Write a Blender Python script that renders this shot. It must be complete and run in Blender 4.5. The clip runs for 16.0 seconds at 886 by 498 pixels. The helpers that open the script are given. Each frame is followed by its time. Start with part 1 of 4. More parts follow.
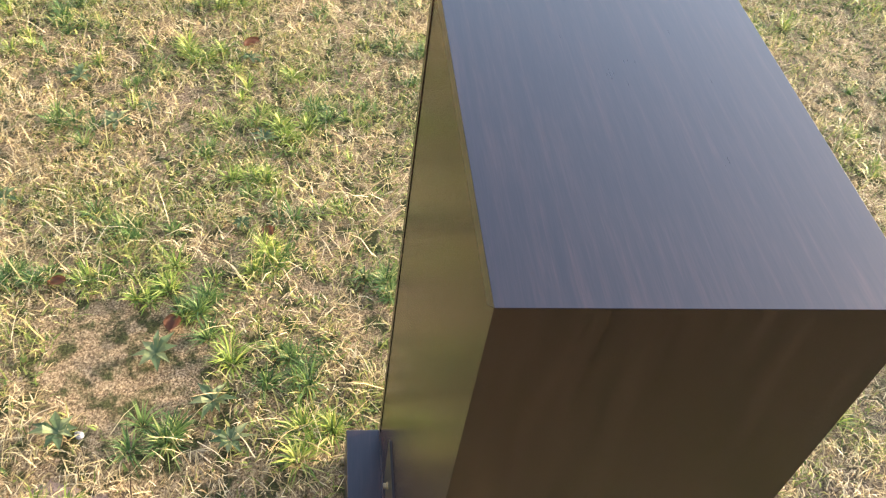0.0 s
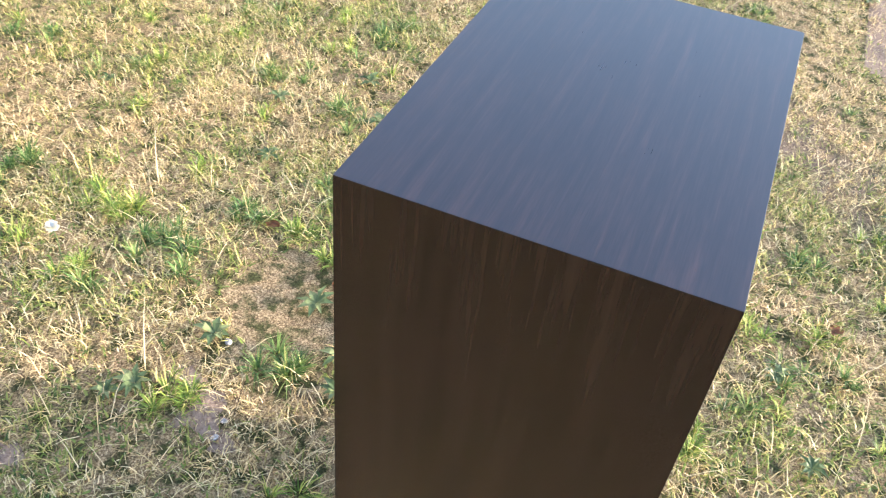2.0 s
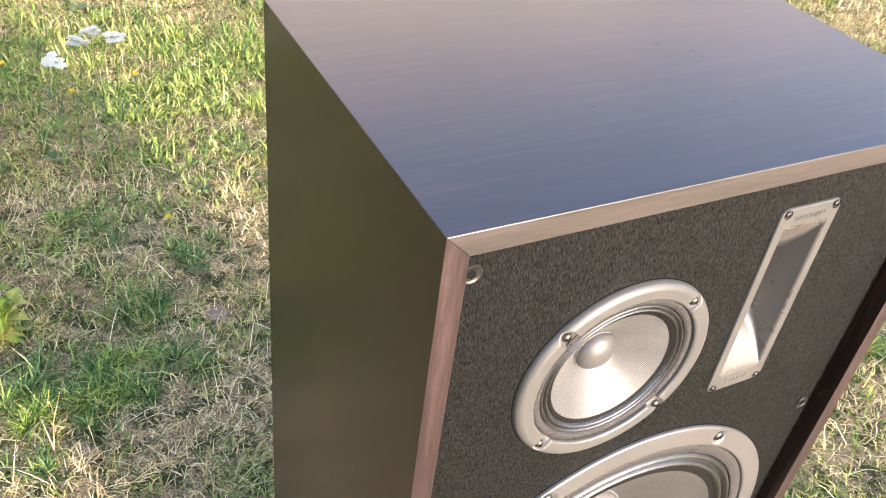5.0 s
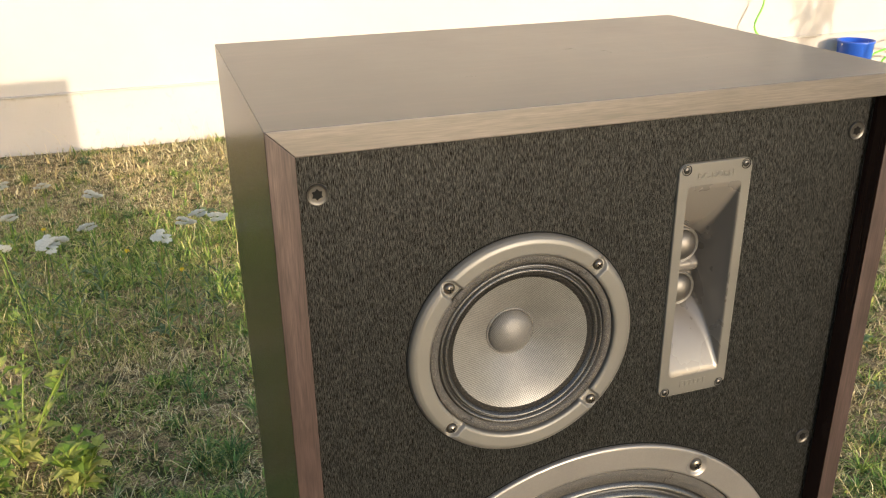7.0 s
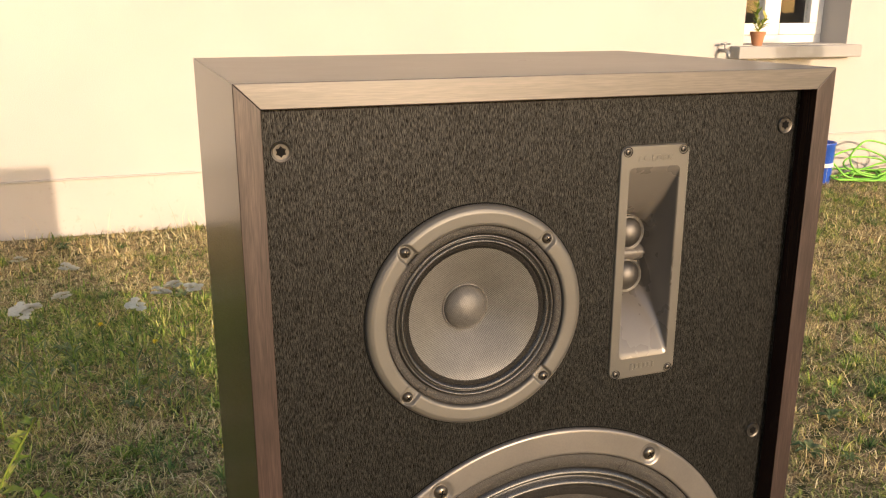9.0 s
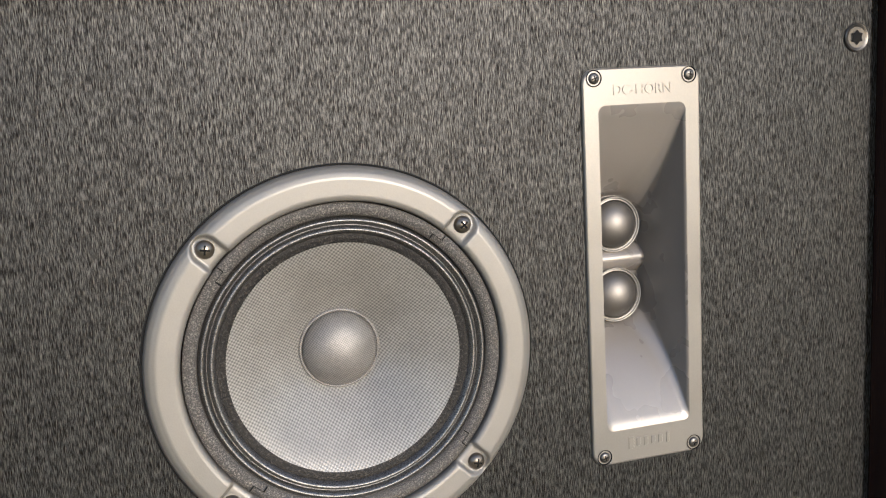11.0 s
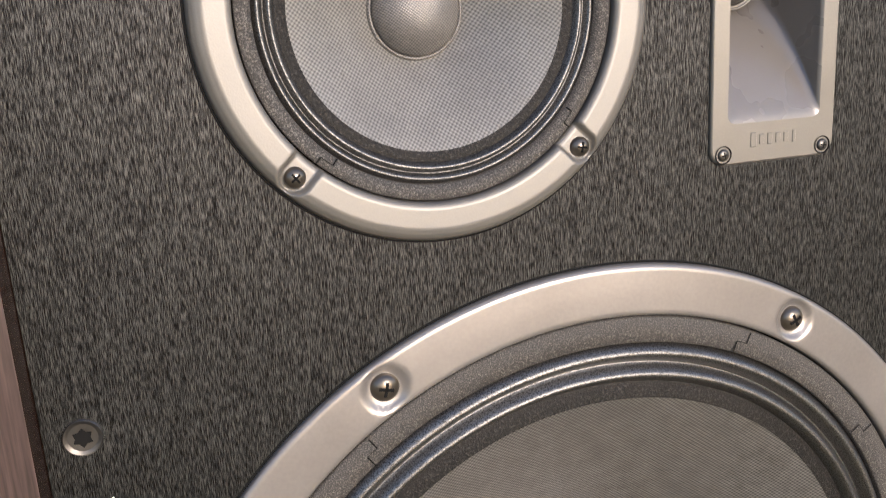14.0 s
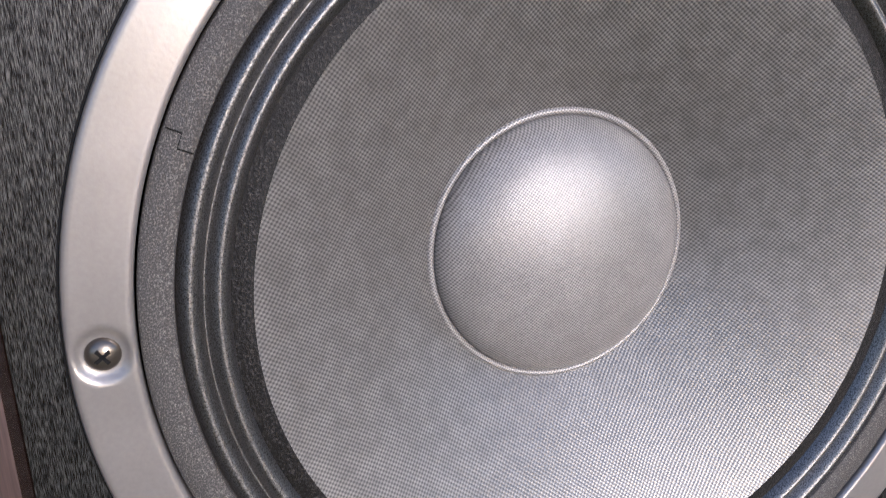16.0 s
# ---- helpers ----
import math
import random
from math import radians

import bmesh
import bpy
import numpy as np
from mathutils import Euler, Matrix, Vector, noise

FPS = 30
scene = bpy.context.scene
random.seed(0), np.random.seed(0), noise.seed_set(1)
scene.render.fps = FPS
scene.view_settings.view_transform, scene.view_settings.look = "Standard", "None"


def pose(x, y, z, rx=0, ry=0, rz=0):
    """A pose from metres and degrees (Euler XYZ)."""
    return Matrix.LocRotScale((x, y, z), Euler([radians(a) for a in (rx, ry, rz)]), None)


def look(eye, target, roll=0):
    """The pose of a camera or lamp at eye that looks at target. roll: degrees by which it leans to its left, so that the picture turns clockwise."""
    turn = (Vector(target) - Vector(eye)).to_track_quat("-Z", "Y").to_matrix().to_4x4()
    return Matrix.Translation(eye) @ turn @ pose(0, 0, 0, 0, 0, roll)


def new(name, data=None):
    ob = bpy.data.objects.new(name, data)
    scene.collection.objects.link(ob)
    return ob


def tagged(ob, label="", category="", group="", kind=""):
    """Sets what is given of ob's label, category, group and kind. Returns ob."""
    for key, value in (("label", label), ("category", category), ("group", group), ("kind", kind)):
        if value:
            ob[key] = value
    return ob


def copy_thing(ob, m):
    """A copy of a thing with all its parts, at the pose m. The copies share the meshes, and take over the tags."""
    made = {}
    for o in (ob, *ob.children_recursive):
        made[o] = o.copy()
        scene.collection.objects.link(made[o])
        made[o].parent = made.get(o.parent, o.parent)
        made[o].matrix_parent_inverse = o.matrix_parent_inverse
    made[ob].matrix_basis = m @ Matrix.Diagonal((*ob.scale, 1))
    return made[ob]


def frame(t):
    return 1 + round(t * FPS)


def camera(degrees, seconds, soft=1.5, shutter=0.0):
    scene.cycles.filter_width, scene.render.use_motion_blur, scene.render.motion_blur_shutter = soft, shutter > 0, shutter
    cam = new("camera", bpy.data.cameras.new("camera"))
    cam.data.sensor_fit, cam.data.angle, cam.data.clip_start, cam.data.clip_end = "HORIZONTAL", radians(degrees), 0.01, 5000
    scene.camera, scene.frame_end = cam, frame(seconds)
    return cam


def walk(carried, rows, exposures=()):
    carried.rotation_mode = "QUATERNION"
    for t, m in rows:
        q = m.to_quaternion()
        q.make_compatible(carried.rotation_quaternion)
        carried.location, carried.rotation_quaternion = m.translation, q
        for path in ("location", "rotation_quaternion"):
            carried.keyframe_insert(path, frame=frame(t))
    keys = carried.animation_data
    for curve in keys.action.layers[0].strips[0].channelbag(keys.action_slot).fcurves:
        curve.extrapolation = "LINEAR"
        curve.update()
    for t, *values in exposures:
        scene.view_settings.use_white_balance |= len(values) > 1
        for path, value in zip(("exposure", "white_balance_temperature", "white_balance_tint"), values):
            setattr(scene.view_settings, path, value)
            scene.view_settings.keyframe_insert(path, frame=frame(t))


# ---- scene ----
cam = camera(55.0, 16.0, soft=1.15, shutter=0.15)

# seconds, place, yaw, pitch, roll
PATH = [
    (0, (-0.5581, 0.4194, 1.3749), -102.32, -45.83, 9.77),
    (0.5, (-0.6281, 0.3487, 1.3849), -93.61, -45.22, 8.86),
    (1, (-0.6726, 0.2847, 1.3820), -88.66, -43.71, 8.95),
    (1.5, (-0.6727, 0.1842, 1.3509), -83.14, -43.34, 13.10),
    (2, (-0.6677, 0.0622, 1.3566), -71.27, -42.07, 6.25),
    (2.5, (-0.6599, -0.0260, 1.3349), -63.19, -40.80, 6.65),
    (3, (-0.6461, -0.1363, 1.3264), -54.30, -40.00, 7.49),
    (3.5, (-0.6170, -0.1975, 1.3143), -47.84, -38.52, 8.21),
    (4, (-0.5392, -0.2476, 1.2845), -41.19, -37.99, 8.98),
    (4.5, (-0.4720, -0.2863, 1.2833), -35.35, -38.01, 7.54),
    (4.7, (-0.4407, -0.2851, 1.2600), -33.67, -38.01, 7.84),
    (6.8, (-0.2647, -0.4273, 1.1025), -17.85, -25.30, 0.16),
    (7, (-0.2698, -0.4478, 1.0830), -18.30, -22.84, -0.87),
    (7.5, (-0.2710, -0.4953, 1.0639), -18.55, -20.49, -1.23),
    (8, (-0.2762, -0.5188, 1.0401), -18.60, -18.62, -0.91),
    (8.5, (-0.2750, -0.5290, 1.0308), -19.00, -18.03, 0.22),
    (9, (-0.2751, -0.5104, 1.0060), -19.79, -15.57, -0.02),
    (9.5, (-0.2407, -0.4305, 0.9777), -20.74, -14.94, -0.62),
    (10, (-0.1712, -0.3838, 0.9314), -17.62, -12.08, -2.33),
    (10.2, (-0.1424, -0.3672, 0.9184), -15.51, -10.62, -3.09),
    (12.3, (-0.1035, -0.2781, 0.8711), -16.79, -8.11, -2.66),
    (12.5, (-0.1219, -0.2677, 0.8603), -18.62, -8.71, -2.99),
    (13, (-0.1324, -0.2679, 0.8390), -16.60, -11.50, -2.73),
    (13.5, (-0.1412, -0.2675, 0.8125), -15.78, -12.42, -3.36),
    (14, (-0.1466, -0.2735, 0.7896), -16.30, -14.18, -3.49),
    (14.5, (-0.1409, -0.2845, 0.7472), -15.77, -11.34, -4.08),
    (15, (-0.1461, -0.2697, 0.7254), -17.29, -17.10, -2.70),
    (15.5, (-0.1348, -0.2570, 0.6712), -15.78, -18.24, -1.78),
    (16, (-0.1506, -0.2511, 0.6154), -17.67, -17.04, -2.27),
]


def turned(eye, yaw, pitch, roll):
    return pose(*eye, 0, 0, yaw) @ pose(0, 0, 0, 90 + pitch) @ pose(0, 0, 0, 0, 0, roll)


walk(cam, [(t, turned(e, y, p, r)) for t, e, y, p, r in PATH],
     exposures=[(0.0, 2.74, 6450, 20), (0.5, 2.66, 6350, 20), (1.0, 2.55, 6200, 20), (1.5, 2.78, 5850, 18), (3.0, 2.93, 5850, 17), (4.5, 2.93, 5700, 21), (6.8, 1.6, 6050, 10), (7.0, 1.58, 6150, 11), (7.5, 1.5, 6800, 15), (8.0, 1.4, 6950, 17), (9.2, 1.2, 7000, 19), (9.6, 1.22, 6900, 20), (10.2, 1.82, 5800, 13), (12.3, 1.92, 5150, 20), (13.0, 1.76, 5050, 23), (14.0, 1.74, 5500, 19), (14.5, 1.52, 5550, 20), (15.0, 1.22, 5450, 22), (15.5, 1.64, 5050, 22), (16.0, 1.7, 4950, 22)])

# ---- light: low evening sun from the front, a little to one side, under a clear sky ----
SUN_ELEV, SUN_AZ = 10.3, 14.5
world = bpy.data.worlds.new("evening_sky")
scene.world = world
world.use_nodes = True
wn = world.node_tree
sky = wn.nodes.new("ShaderNodeTexSky")
sky.sky_type, sky.sun_disc = "NISHITA", False
sky.dust_density, sky.ozone_density = 1.55, 1.15
sky.sun_elevation, sky.sun_rotation = radians(SUN_ELEV), radians(180 - SUN_AZ)
wn.links.new(sky.outputs[0], wn.nodes["Background"].inputs[0])
wn.nodes["Background"].inputs[1].default_value = 0.145
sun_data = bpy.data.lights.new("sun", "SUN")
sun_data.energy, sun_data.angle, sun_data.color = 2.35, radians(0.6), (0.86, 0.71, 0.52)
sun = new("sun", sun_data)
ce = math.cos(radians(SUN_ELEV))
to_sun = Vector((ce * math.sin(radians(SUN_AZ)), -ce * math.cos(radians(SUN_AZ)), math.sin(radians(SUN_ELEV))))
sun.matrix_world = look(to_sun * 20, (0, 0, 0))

# ---- materials ----
class Mat:
    """A small helper round one node material."""

    def __init__(self, name, colour=(0.5, 0.5, 0.5), rough=0.5, metal=0.0, spec=0.5):
        self.m = bpy.data.materials.new(name)
        self.m.use_nodes = True
        self.t = self.m.node_tree
        self.b = self.t.nodes["Principled BSDF"]
        self.b.inputs["Base Color"].default_value = (*colour, 1)
        self.b.inputs["Roughness"].default_value = rough
        self.b.inputs["Metallic"].default_value = metal
        self.b.inputs["Specular IOR Level"].default_value = spec

    def n(self, kind, **values):
        node = self.t.nodes.new(kind)
        for k, v in values.items():
            node.inputs[k.replace("_", " ")].default_value = v
        return node

    def link(self, a, b):
        self.t.links.new(a, b)

    def coords(self, scale=(1, 1, 1), turn=(0, 0, 0)):
        tc = self.t.nodes.new("ShaderNodeTexCoord")
        mp = self.t.nodes.new("ShaderNodeMapping")
        mp.inputs["Scale"].default_value = scale
        mp.inputs["Rotation"].default_value = turn
        self.link(tc.outputs["Object"], mp.inputs[0])
        return mp.outputs[0]

    def noise(self, scale, detail=3.0, rough=0.55, stretch=(1, 1, 1), vec=None):
        nd = self.n("ShaderNodeTexNoise", Scale=scale, Detail=detail, Roughness=rough)
        self.link(vec or self.coords(stretch), nd.inputs["Vector"])
        return nd.outputs["Fac"]

    def ramp(self, fac, *stops):
        r = self.t.nodes.new("ShaderNodeValToRGB")
        while len(r.color_ramp.elements) < len(stops):
            r.color_ramp.elements.new(0.5)
        for e, (p, c) in zip(r.color_ramp.elements, stops):
            e.position = p
            e.color = (*c, 1) if len(c) == 3 else c
        self.link(fac, r.inputs[0])
        return r.outputs[0]

    def mix(self, fac, a, b, kind="MIX"):
        x = self.t.nodes.new("ShaderNodeMix")
        x.data_type, x.blend_type = "RGBA", kind
        for src, i in ((fac, 0), (a, 6), (b, 7)):
            if isinstance(src, (int, float)):
                x.inputs[i].default_value = src
            elif isinstance(src, tuple):
                x.inputs[i].default_value = (*src, 1)
            else:
                self.link(src, x.inputs[i])
        return x.outputs[2]

    def math(self, op, a, b=0.0):
        x = self.t.nodes.new("ShaderNodeMath")
        x.operation = op
        for src, i in ((a, 0), (b, 1)):
            if isinstance(src, (int, float)):
                x.inputs[i].default_value = src
            else:
                self.link(src, x.inputs[i])
        return x.outputs[0]

    def colour(self, out):
        self.link(out, self.b.inputs["Base Color"])
        return self

    def rough(self, out, lo, hi):
        mr = self.n("ShaderNodeMapRange")
        mr.inputs[3].default_value, mr.inputs[4].default_value = lo, hi
        self.link(out, mr.inputs[0])
        self.link(mr.outputs[0], self.b.inputs["Roughness"])
        return self

    def bump(self, height, strength, distance):
        bp = self.n("ShaderNodeBump", Strength=strength, Distance=distance)
        self.link(height, bp.inputs["Height"])
        self.link(bp.outputs[0], self.b.inputs["Normal"])
        return self


def wood_foil(name, axis, tones, gloss=(0.12, 0.24), pore=0.8, spec=0.5, grain=1100, relief=0.035):
    """Mocha wood foil with its grain along one axis."""
    m = Mat(name, rough=0.22, spec=spec)
    long = [1.0, 1.0, 1.0]
    long[axis] = 0.05
    fine = [1.0, 1.0, 1.0]
    fine[axis] = 0.045
    streak = m.noise(120, 4, 0.68, tuple(long))
    pores = m.noise(grain, 3, 0.6, tuple(fine))
    smudge = m.noise(11, 4, 0.65)
    c = m.ramp(streak, (0.3, tones[0]), (0.5, tones[1]), (0.7, tones[2]))
    pore_c = m.ramp(pores, (0.38, (pore, pore, pore)), (0.52, (1, 1, 1)), (0.7, (2 - pore, 2 - pore, 2 - pore)))
    c = m.mix(1.0, c, pore_c, "MULTIPLY")
    m.colour(c)
    m.rough(m.math("ADD", m.math("MULTIPLY", smudge, 0.7), m.math("MULTIPLY", pores, 0.3)), *gloss)
    if relief:
        m.bump(pores, relief, 0.0003)
    return m.m


FOIL = ((0.010, 0.0062, 0.0062), (0.0155, 0.0095, 0.009), (0.033, 0.0175, 0.0145))
SIDE = ((0.0105, 0.0048, 0.0038), (0.018, 0.0086, 0.0062), (0.025, 0.013, 0.0088))
# The same foil made lighter for the front edges: sunlight put into its colour.
LIT_EDGE = ((0.019, 0.0142, 0.012), (0.033, 0.025, 0.0215), (0.056, 0.0435, 0.038))
FOIL_X, FOIL_Z = wood_foil("foil_grain_across", 0, FOIL, (0.23, 0.36), 0.7, 0.76, 900, 0.0), wood_foil("foil_grain_upright", 2, SIDE, (0.22, 0.27), 0.9, 0.31, 300, 0.0)
LIT_EDGE_RED = ((0.016, 0.0095, 0.009), (0.029, 0.0178, 0.0163), (0.051, 0.034, 0.031))
LIT_EDGE_X = wood_foil("lit_edge_across", 0, LIT_EDGE, (0.36, 0.48), 0.55, 1.0)
LIT_EDGE_Z = wood_foil("lit_edge_upright", 2, LIT_EDGE_RED, (0.34, 0.46), 0.55, 0.45)


def baffle_mat():
    m = Mat("black_brushed_foil", rough=0.4, spec=0.5)
    s1 = m.noise(4300, 3, 0.6, (1, 1, 0.07))
    s2 = m.noise(1300, 2, 0.5, (1, 1, 0.06))
    big = m.noise(14, 2, 0.5)
    f = m.math("ADD", m.math("MULTIPLY", s1, 0.88), m.math("MULTIPLY", s2, 0.12))
    c = m.ramp(f, (0.41, (0.0008, 0.0009, 0.0009)), (0.51, (0.0027, 0.003, 0.003)), (0.63, (0.0125, 0.0135, 0.013)))
    tone = m.ramp(big, (0.3, (0.85, 0.85, 0.85)), (0.7, (1, 1, 1)))
    m.colour(m.mix(1.0, c, tone, "MULTIPLY"))
    shine = m.ramp(f, (0.41, (0.03, 0.03, 0.03)), (0.51, (0.18, 0.18, 0.18)), (0.63, (0.52, 0.52, 0.52)))
    m.link(shine, m.b.inputs["Specular IOR Level"])
    m.rough(f, 0.6, 0.44)
    m.bump(f, 0.12, 0.0003)
    return m.m


def satin(name, colour, rough, metal, grain=1600, depth=0.15):
    m = Mat(name, colour, rough, metal, 0.65)
    g = m.noise(grain, 2, 0.5)
    s = m.noise(30, 3, 0.6)
    m.colour(m.mix(1.0, m.ramp(s, (0.3, tuple(v * 0.9 for v in colour)), (0.7, colour)), m.ramp(g, (0.3, (0.92, 0.92, 0.92)), (0.7, (1, 1, 1))), "MULTIPLY"))
    m.rough(s, rough - 0.05, rough + 0.07)
    m.bump(g, depth, 0.0002)
    return m.m


def weave(name, dark, light, period, rough, strength, thread=0.48, blotch=(60, 0.8)):
    """Coated woven cloth."""
    m = Mat(name, rough=rough, spec=0.5)
    k = math.pi * 2 / period
    co = m.coords()
    sep = m.t.nodes.new("ShaderNodeSeparateXYZ")
    m.link(co, sep.inputs[0])
    def wave(o):
        return m.math("SINE", m.math("MULTIPLY", o, k))
    u = m.math("ADD", sep.outputs[0], m.math("MULTIPLY", sep.outputs[2], 0.13))
    v = m.math("SUBTRACT", sep.outputs[2], m.math("MULTIPLY", sep.outputs[0], 0.13))
    sway = m.math("MULTIPLY", m.math("SUBTRACT", m.noise(25, 2, 0.5), 0.5), 0.0025)
    u, v = m.math("ADD", u, sway), m.math("SUBTRACT", v, sway)
    w = m.math("MULTIPLY", wave(u), wave(v))
    h = m.math("ADD", m.math("MULTIPLY", w, 0.5), 0.5)
    cloud = m.noise(blotch[0], 5, 0.72)
    fuzz = m.noise(900, 4, 0.75)
    base = m.ramp(m.math("ADD", m.math("MULTIPLY", h, thread), m.math("MULTIPLY", fuzz, 1 - thread)), (0.25, dark), (0.75, light))
    m.colour(m.mix(1.0, base, m.ramp(cloud, (0.36, (blotch[1],) * 3), (0.64, (1, 1, 1))), "MULTIPLY"))
    m.rough(h, rough + 0.12, rough - 0.06)
    m.bump(h, strength, 0.0002)
    return m.m


def speckled(name, base, fleck, rough, scale=1400, strength=0.4, spec=0.3, ior=1.5, relief=0.0005):
    m = Mat(name, rough=rough, spec=spec)
    m.b.inputs["IOR"].default_value = ior
    g = m.noise(scale, 3, 0.7)
    m.colour(m.ramp(g, (0.4, tuple(v * 0.5 for v in base)), (0.53, base), (0.66, fleck)))
    m.rough(g, rough + 0.1, rough - 0.1)
    m.bump(g, strength, relief)
    return m.m


BAFFLE = baffle_mat()
WIDE_BEZEL = satin("warm_silver_metal_paint", (0.165, 0.157, 0.15), 0.33, 0.5, 700)
BEZEL = satin("warm_silver_paint", (0.088, 0.085, 0.0785), 0.44, 0.2)
HORN = satin("warm_silver_plastic", (0.096, 0.0925, 0.085), 0.38, 0.25)
FLARE = satin("smooth_horn_plastic", (0.095, 0.088, 0.081), 0.27, 0.0, 1600, 0.04)
GASKET = speckled("foam_gasket", (0.026, 0.0245, 0.023), (0.1, 0.094, 0.087), 0.7, 1900, 0.5, 0.35)
SURROUND = speckled("coated_cloth_surround", (0.004, 0.0038, 0.0036), (0.03, 0.0285, 0.027), 0.44, 2000, 0.8, 0.6, 1.7, 0.00008)


def grainy_gloss(mat, scale):
    """Gloss broken up into grains, as on sanded, lacquered cloth."""
    tree = mat.node_tree
    tc, nd, ramp = (tree.nodes.new(k) for k in ("ShaderNodeTexCoord", "ShaderNodeTexNoise", "ShaderNodeValToRGB"))
    nd.inputs["Scale"].default_value, nd.inputs["Detail"].default_value, nd.inputs["Roughness"].default_value = scale, 2.0, 0.6
    for e, (at, v) in zip(ramp.color_ramp.elements, ((0.36, 0.2), (0.6, 1.0))):
        e.position, e.color = at, (v, v, v, 1)
    tree.links.new(tc.outputs["Object"], nd.inputs["Vector"])
    tree.links.new(nd.outputs["Fac"], ramp.inputs[0])
    tree.links.new(ramp.outputs[0], tree.nodes["Principled BSDF"].inputs["Specular IOR Level"])


grainy_gloss(SURROUND, 1900)
BAND = speckled("cone_edge_glue", (0.0025, 0.0024, 0.0022), (0.024, 0.022, 0.021), 0.5, 1000, 0.9, 0.15)
CONE = weave("woven_cone", (0.004, 0.0039, 0.0037), (0.12, 0.117, 0.112), 0.0019, 0.4, 0.5, 0.66, (130, 0.62))
CONE.node_tree.nodes["Principled BSDF"].inputs["Specular IOR Level"].default_value = 0.65
MID_CONE = weave("fine_woven_cone", (0.03, 0.03, 0.0285), (0.16, 0.157, 0.15), 0.0017, 0.34, 0.35, 0.55)
CAP = weave("woven_dust_cap", (0.03, 0.029, 0.028), (0.2, 0.194, 0.187), 0.0015, 0.33, 0.45, 0.55)
CAP.node_tree.nodes["Principled BSDF"].inputs["Specular IOR Level"].default_value = 0.5
MID_CAP = weave("fine_woven_dust_cap", (0.028, 0.027, 0.026), (0.115, 0.112, 0.108), 0.0012, 0.36, 0.5)
STEEL = satin("screw_steel", (0.1, 0.088, 0.074), 0.28, 0.85, 900, 0.1)
ZINC = satin("zinc_grey", (0.35, 0.35, 0.34), 0.4, 0.6)
BOLTSTEEL = satin("dull_bolt_steel", (0.06, 0.058, 0.055), 0.38, 0.85, 900, 0.1)
DOME = satin("dome_metal", (0.1, 0.096, 0.092), 0.5, 0.85)
BLACK = Mat("black_plastic", (0.012, 0.012, 0.012), 0.45).m
# Near-black for joints, and for shade drawn in slots, screw pockets and sockets.
SEAM_SHADE = Mat("dark_seam_and_shade", (0.005, 0.005, 0.005), 0.9, 0.0, 0.1).m
BRASS = Mat("pale_binding_post", (0.4, 0.33, 0.2), 0.3, 0.9).m


def plaster_mat(name, dirt):
    m = Mat(name, rough=0.9, spec=0.2)
    g, b = m.noise(260, 3, 0.6), m.noise(1.3, 4, 0.6)
    c = m.ramp(b, (0.3, (0.44, 0.417, 0.39)), (0.7, (0.49, 0.463, 0.433)))
    m.colour(m.mix(1.0, c, m.ramp(g, (0.3, (0.9, 0.9, 0.9)), (0.7, (1, 1, 1))), "MULTIPLY"))
    if dirt:
        spots = m.ramp(m.noise(24, 4, 0.75), (0.6, (1, 1, 1)), (0.74, (0.84, 0.8, 0.75)))
        m.colour(m.mix(1.0, m.mix(1.0, c, (0.99, 0.965, 0.95), "MULTIPLY"), spots, "MULTIPLY"))
    m.bump(g, 0.5, 0.003)
    return m.m


PLASTER, PLASTER_BASE = plaster_mat("cream_plaster", False), plaster_mat("splashed_plaster", True)
WHITE = satin("white_pvc", (0.8, 0.8, 0.79), 0.35, 0.0, 300, 0.05)
CONCRETE = speckled("sill_concrete", (0.38, 0.37, 0.35), (0.52, 0.5, 0.475), 0.85, 300)
BLUE = satin("blue_plastic", (0.02, 0.09, 0.5), 0.35, 0.0, 200, 0.05)
HOSE = satin("green_hose_rubber", (0.17, 0.5, 0.04), 0.45, 0.0, 200, 0.05)
TERRA = speckled("terracotta", (0.45, 0.2, 0.1), (0.55, 0.3, 0.18), 0.8, 300)
ROOF = speckled("roof_tile_red", (0.25, 0.09, 0.05), (0.32, 0.14, 0.09), 0.8, 60)
ROOM = Mat("room_paint", (0.11, 0.105, 0.1), 0.9).m


def glass_mat():
    m = Mat("window_glass", (0.9, 0.95, 0.95), 0.02, 0.0)
    m.b.inputs["Transmission Weight"].default_value = 1.0
    return m.m


GLASS = glass_mat()


def ground_mat():
    m = Mat("dry_lawn_soil", rough=0.95, spec=0.15)
    a, b, c = m.noise(0.9, 4, 0.6), m.noise(22, 4, 0.65), m.noise(240, 4, 0.75)
    thatch = m.ramp(c, (0.35, (0.06, 0.04, 0.022)), (0.5, (0.33, 0.24, 0.13)), (0.64, (0.72, 0.57, 0.34)))
    soil = m.ramp(c, (0.36, (0.05, 0.035, 0.028)), (0.66, (0.46, 0.35, 0.25)))
    green = m.ramp(c, (0.35, (0.02, 0.024, 0.009)), (0.7, (0.13, 0.14, 0.05)))
    x = m.mix(m.ramp(b, (0.45, (0, 0, 0)), (0.6, (1, 1, 1))), thatch, green)
    m.colour(m.mix(m.ramp(a, (0.58, (0, 0, 0)), (0.7, (1, 1, 1))), x, soil))
    m.bump(m.math("ADD", b, m.math("MULTIPLY", c, 0.5)), 0.9, 0.02)
    return m.m


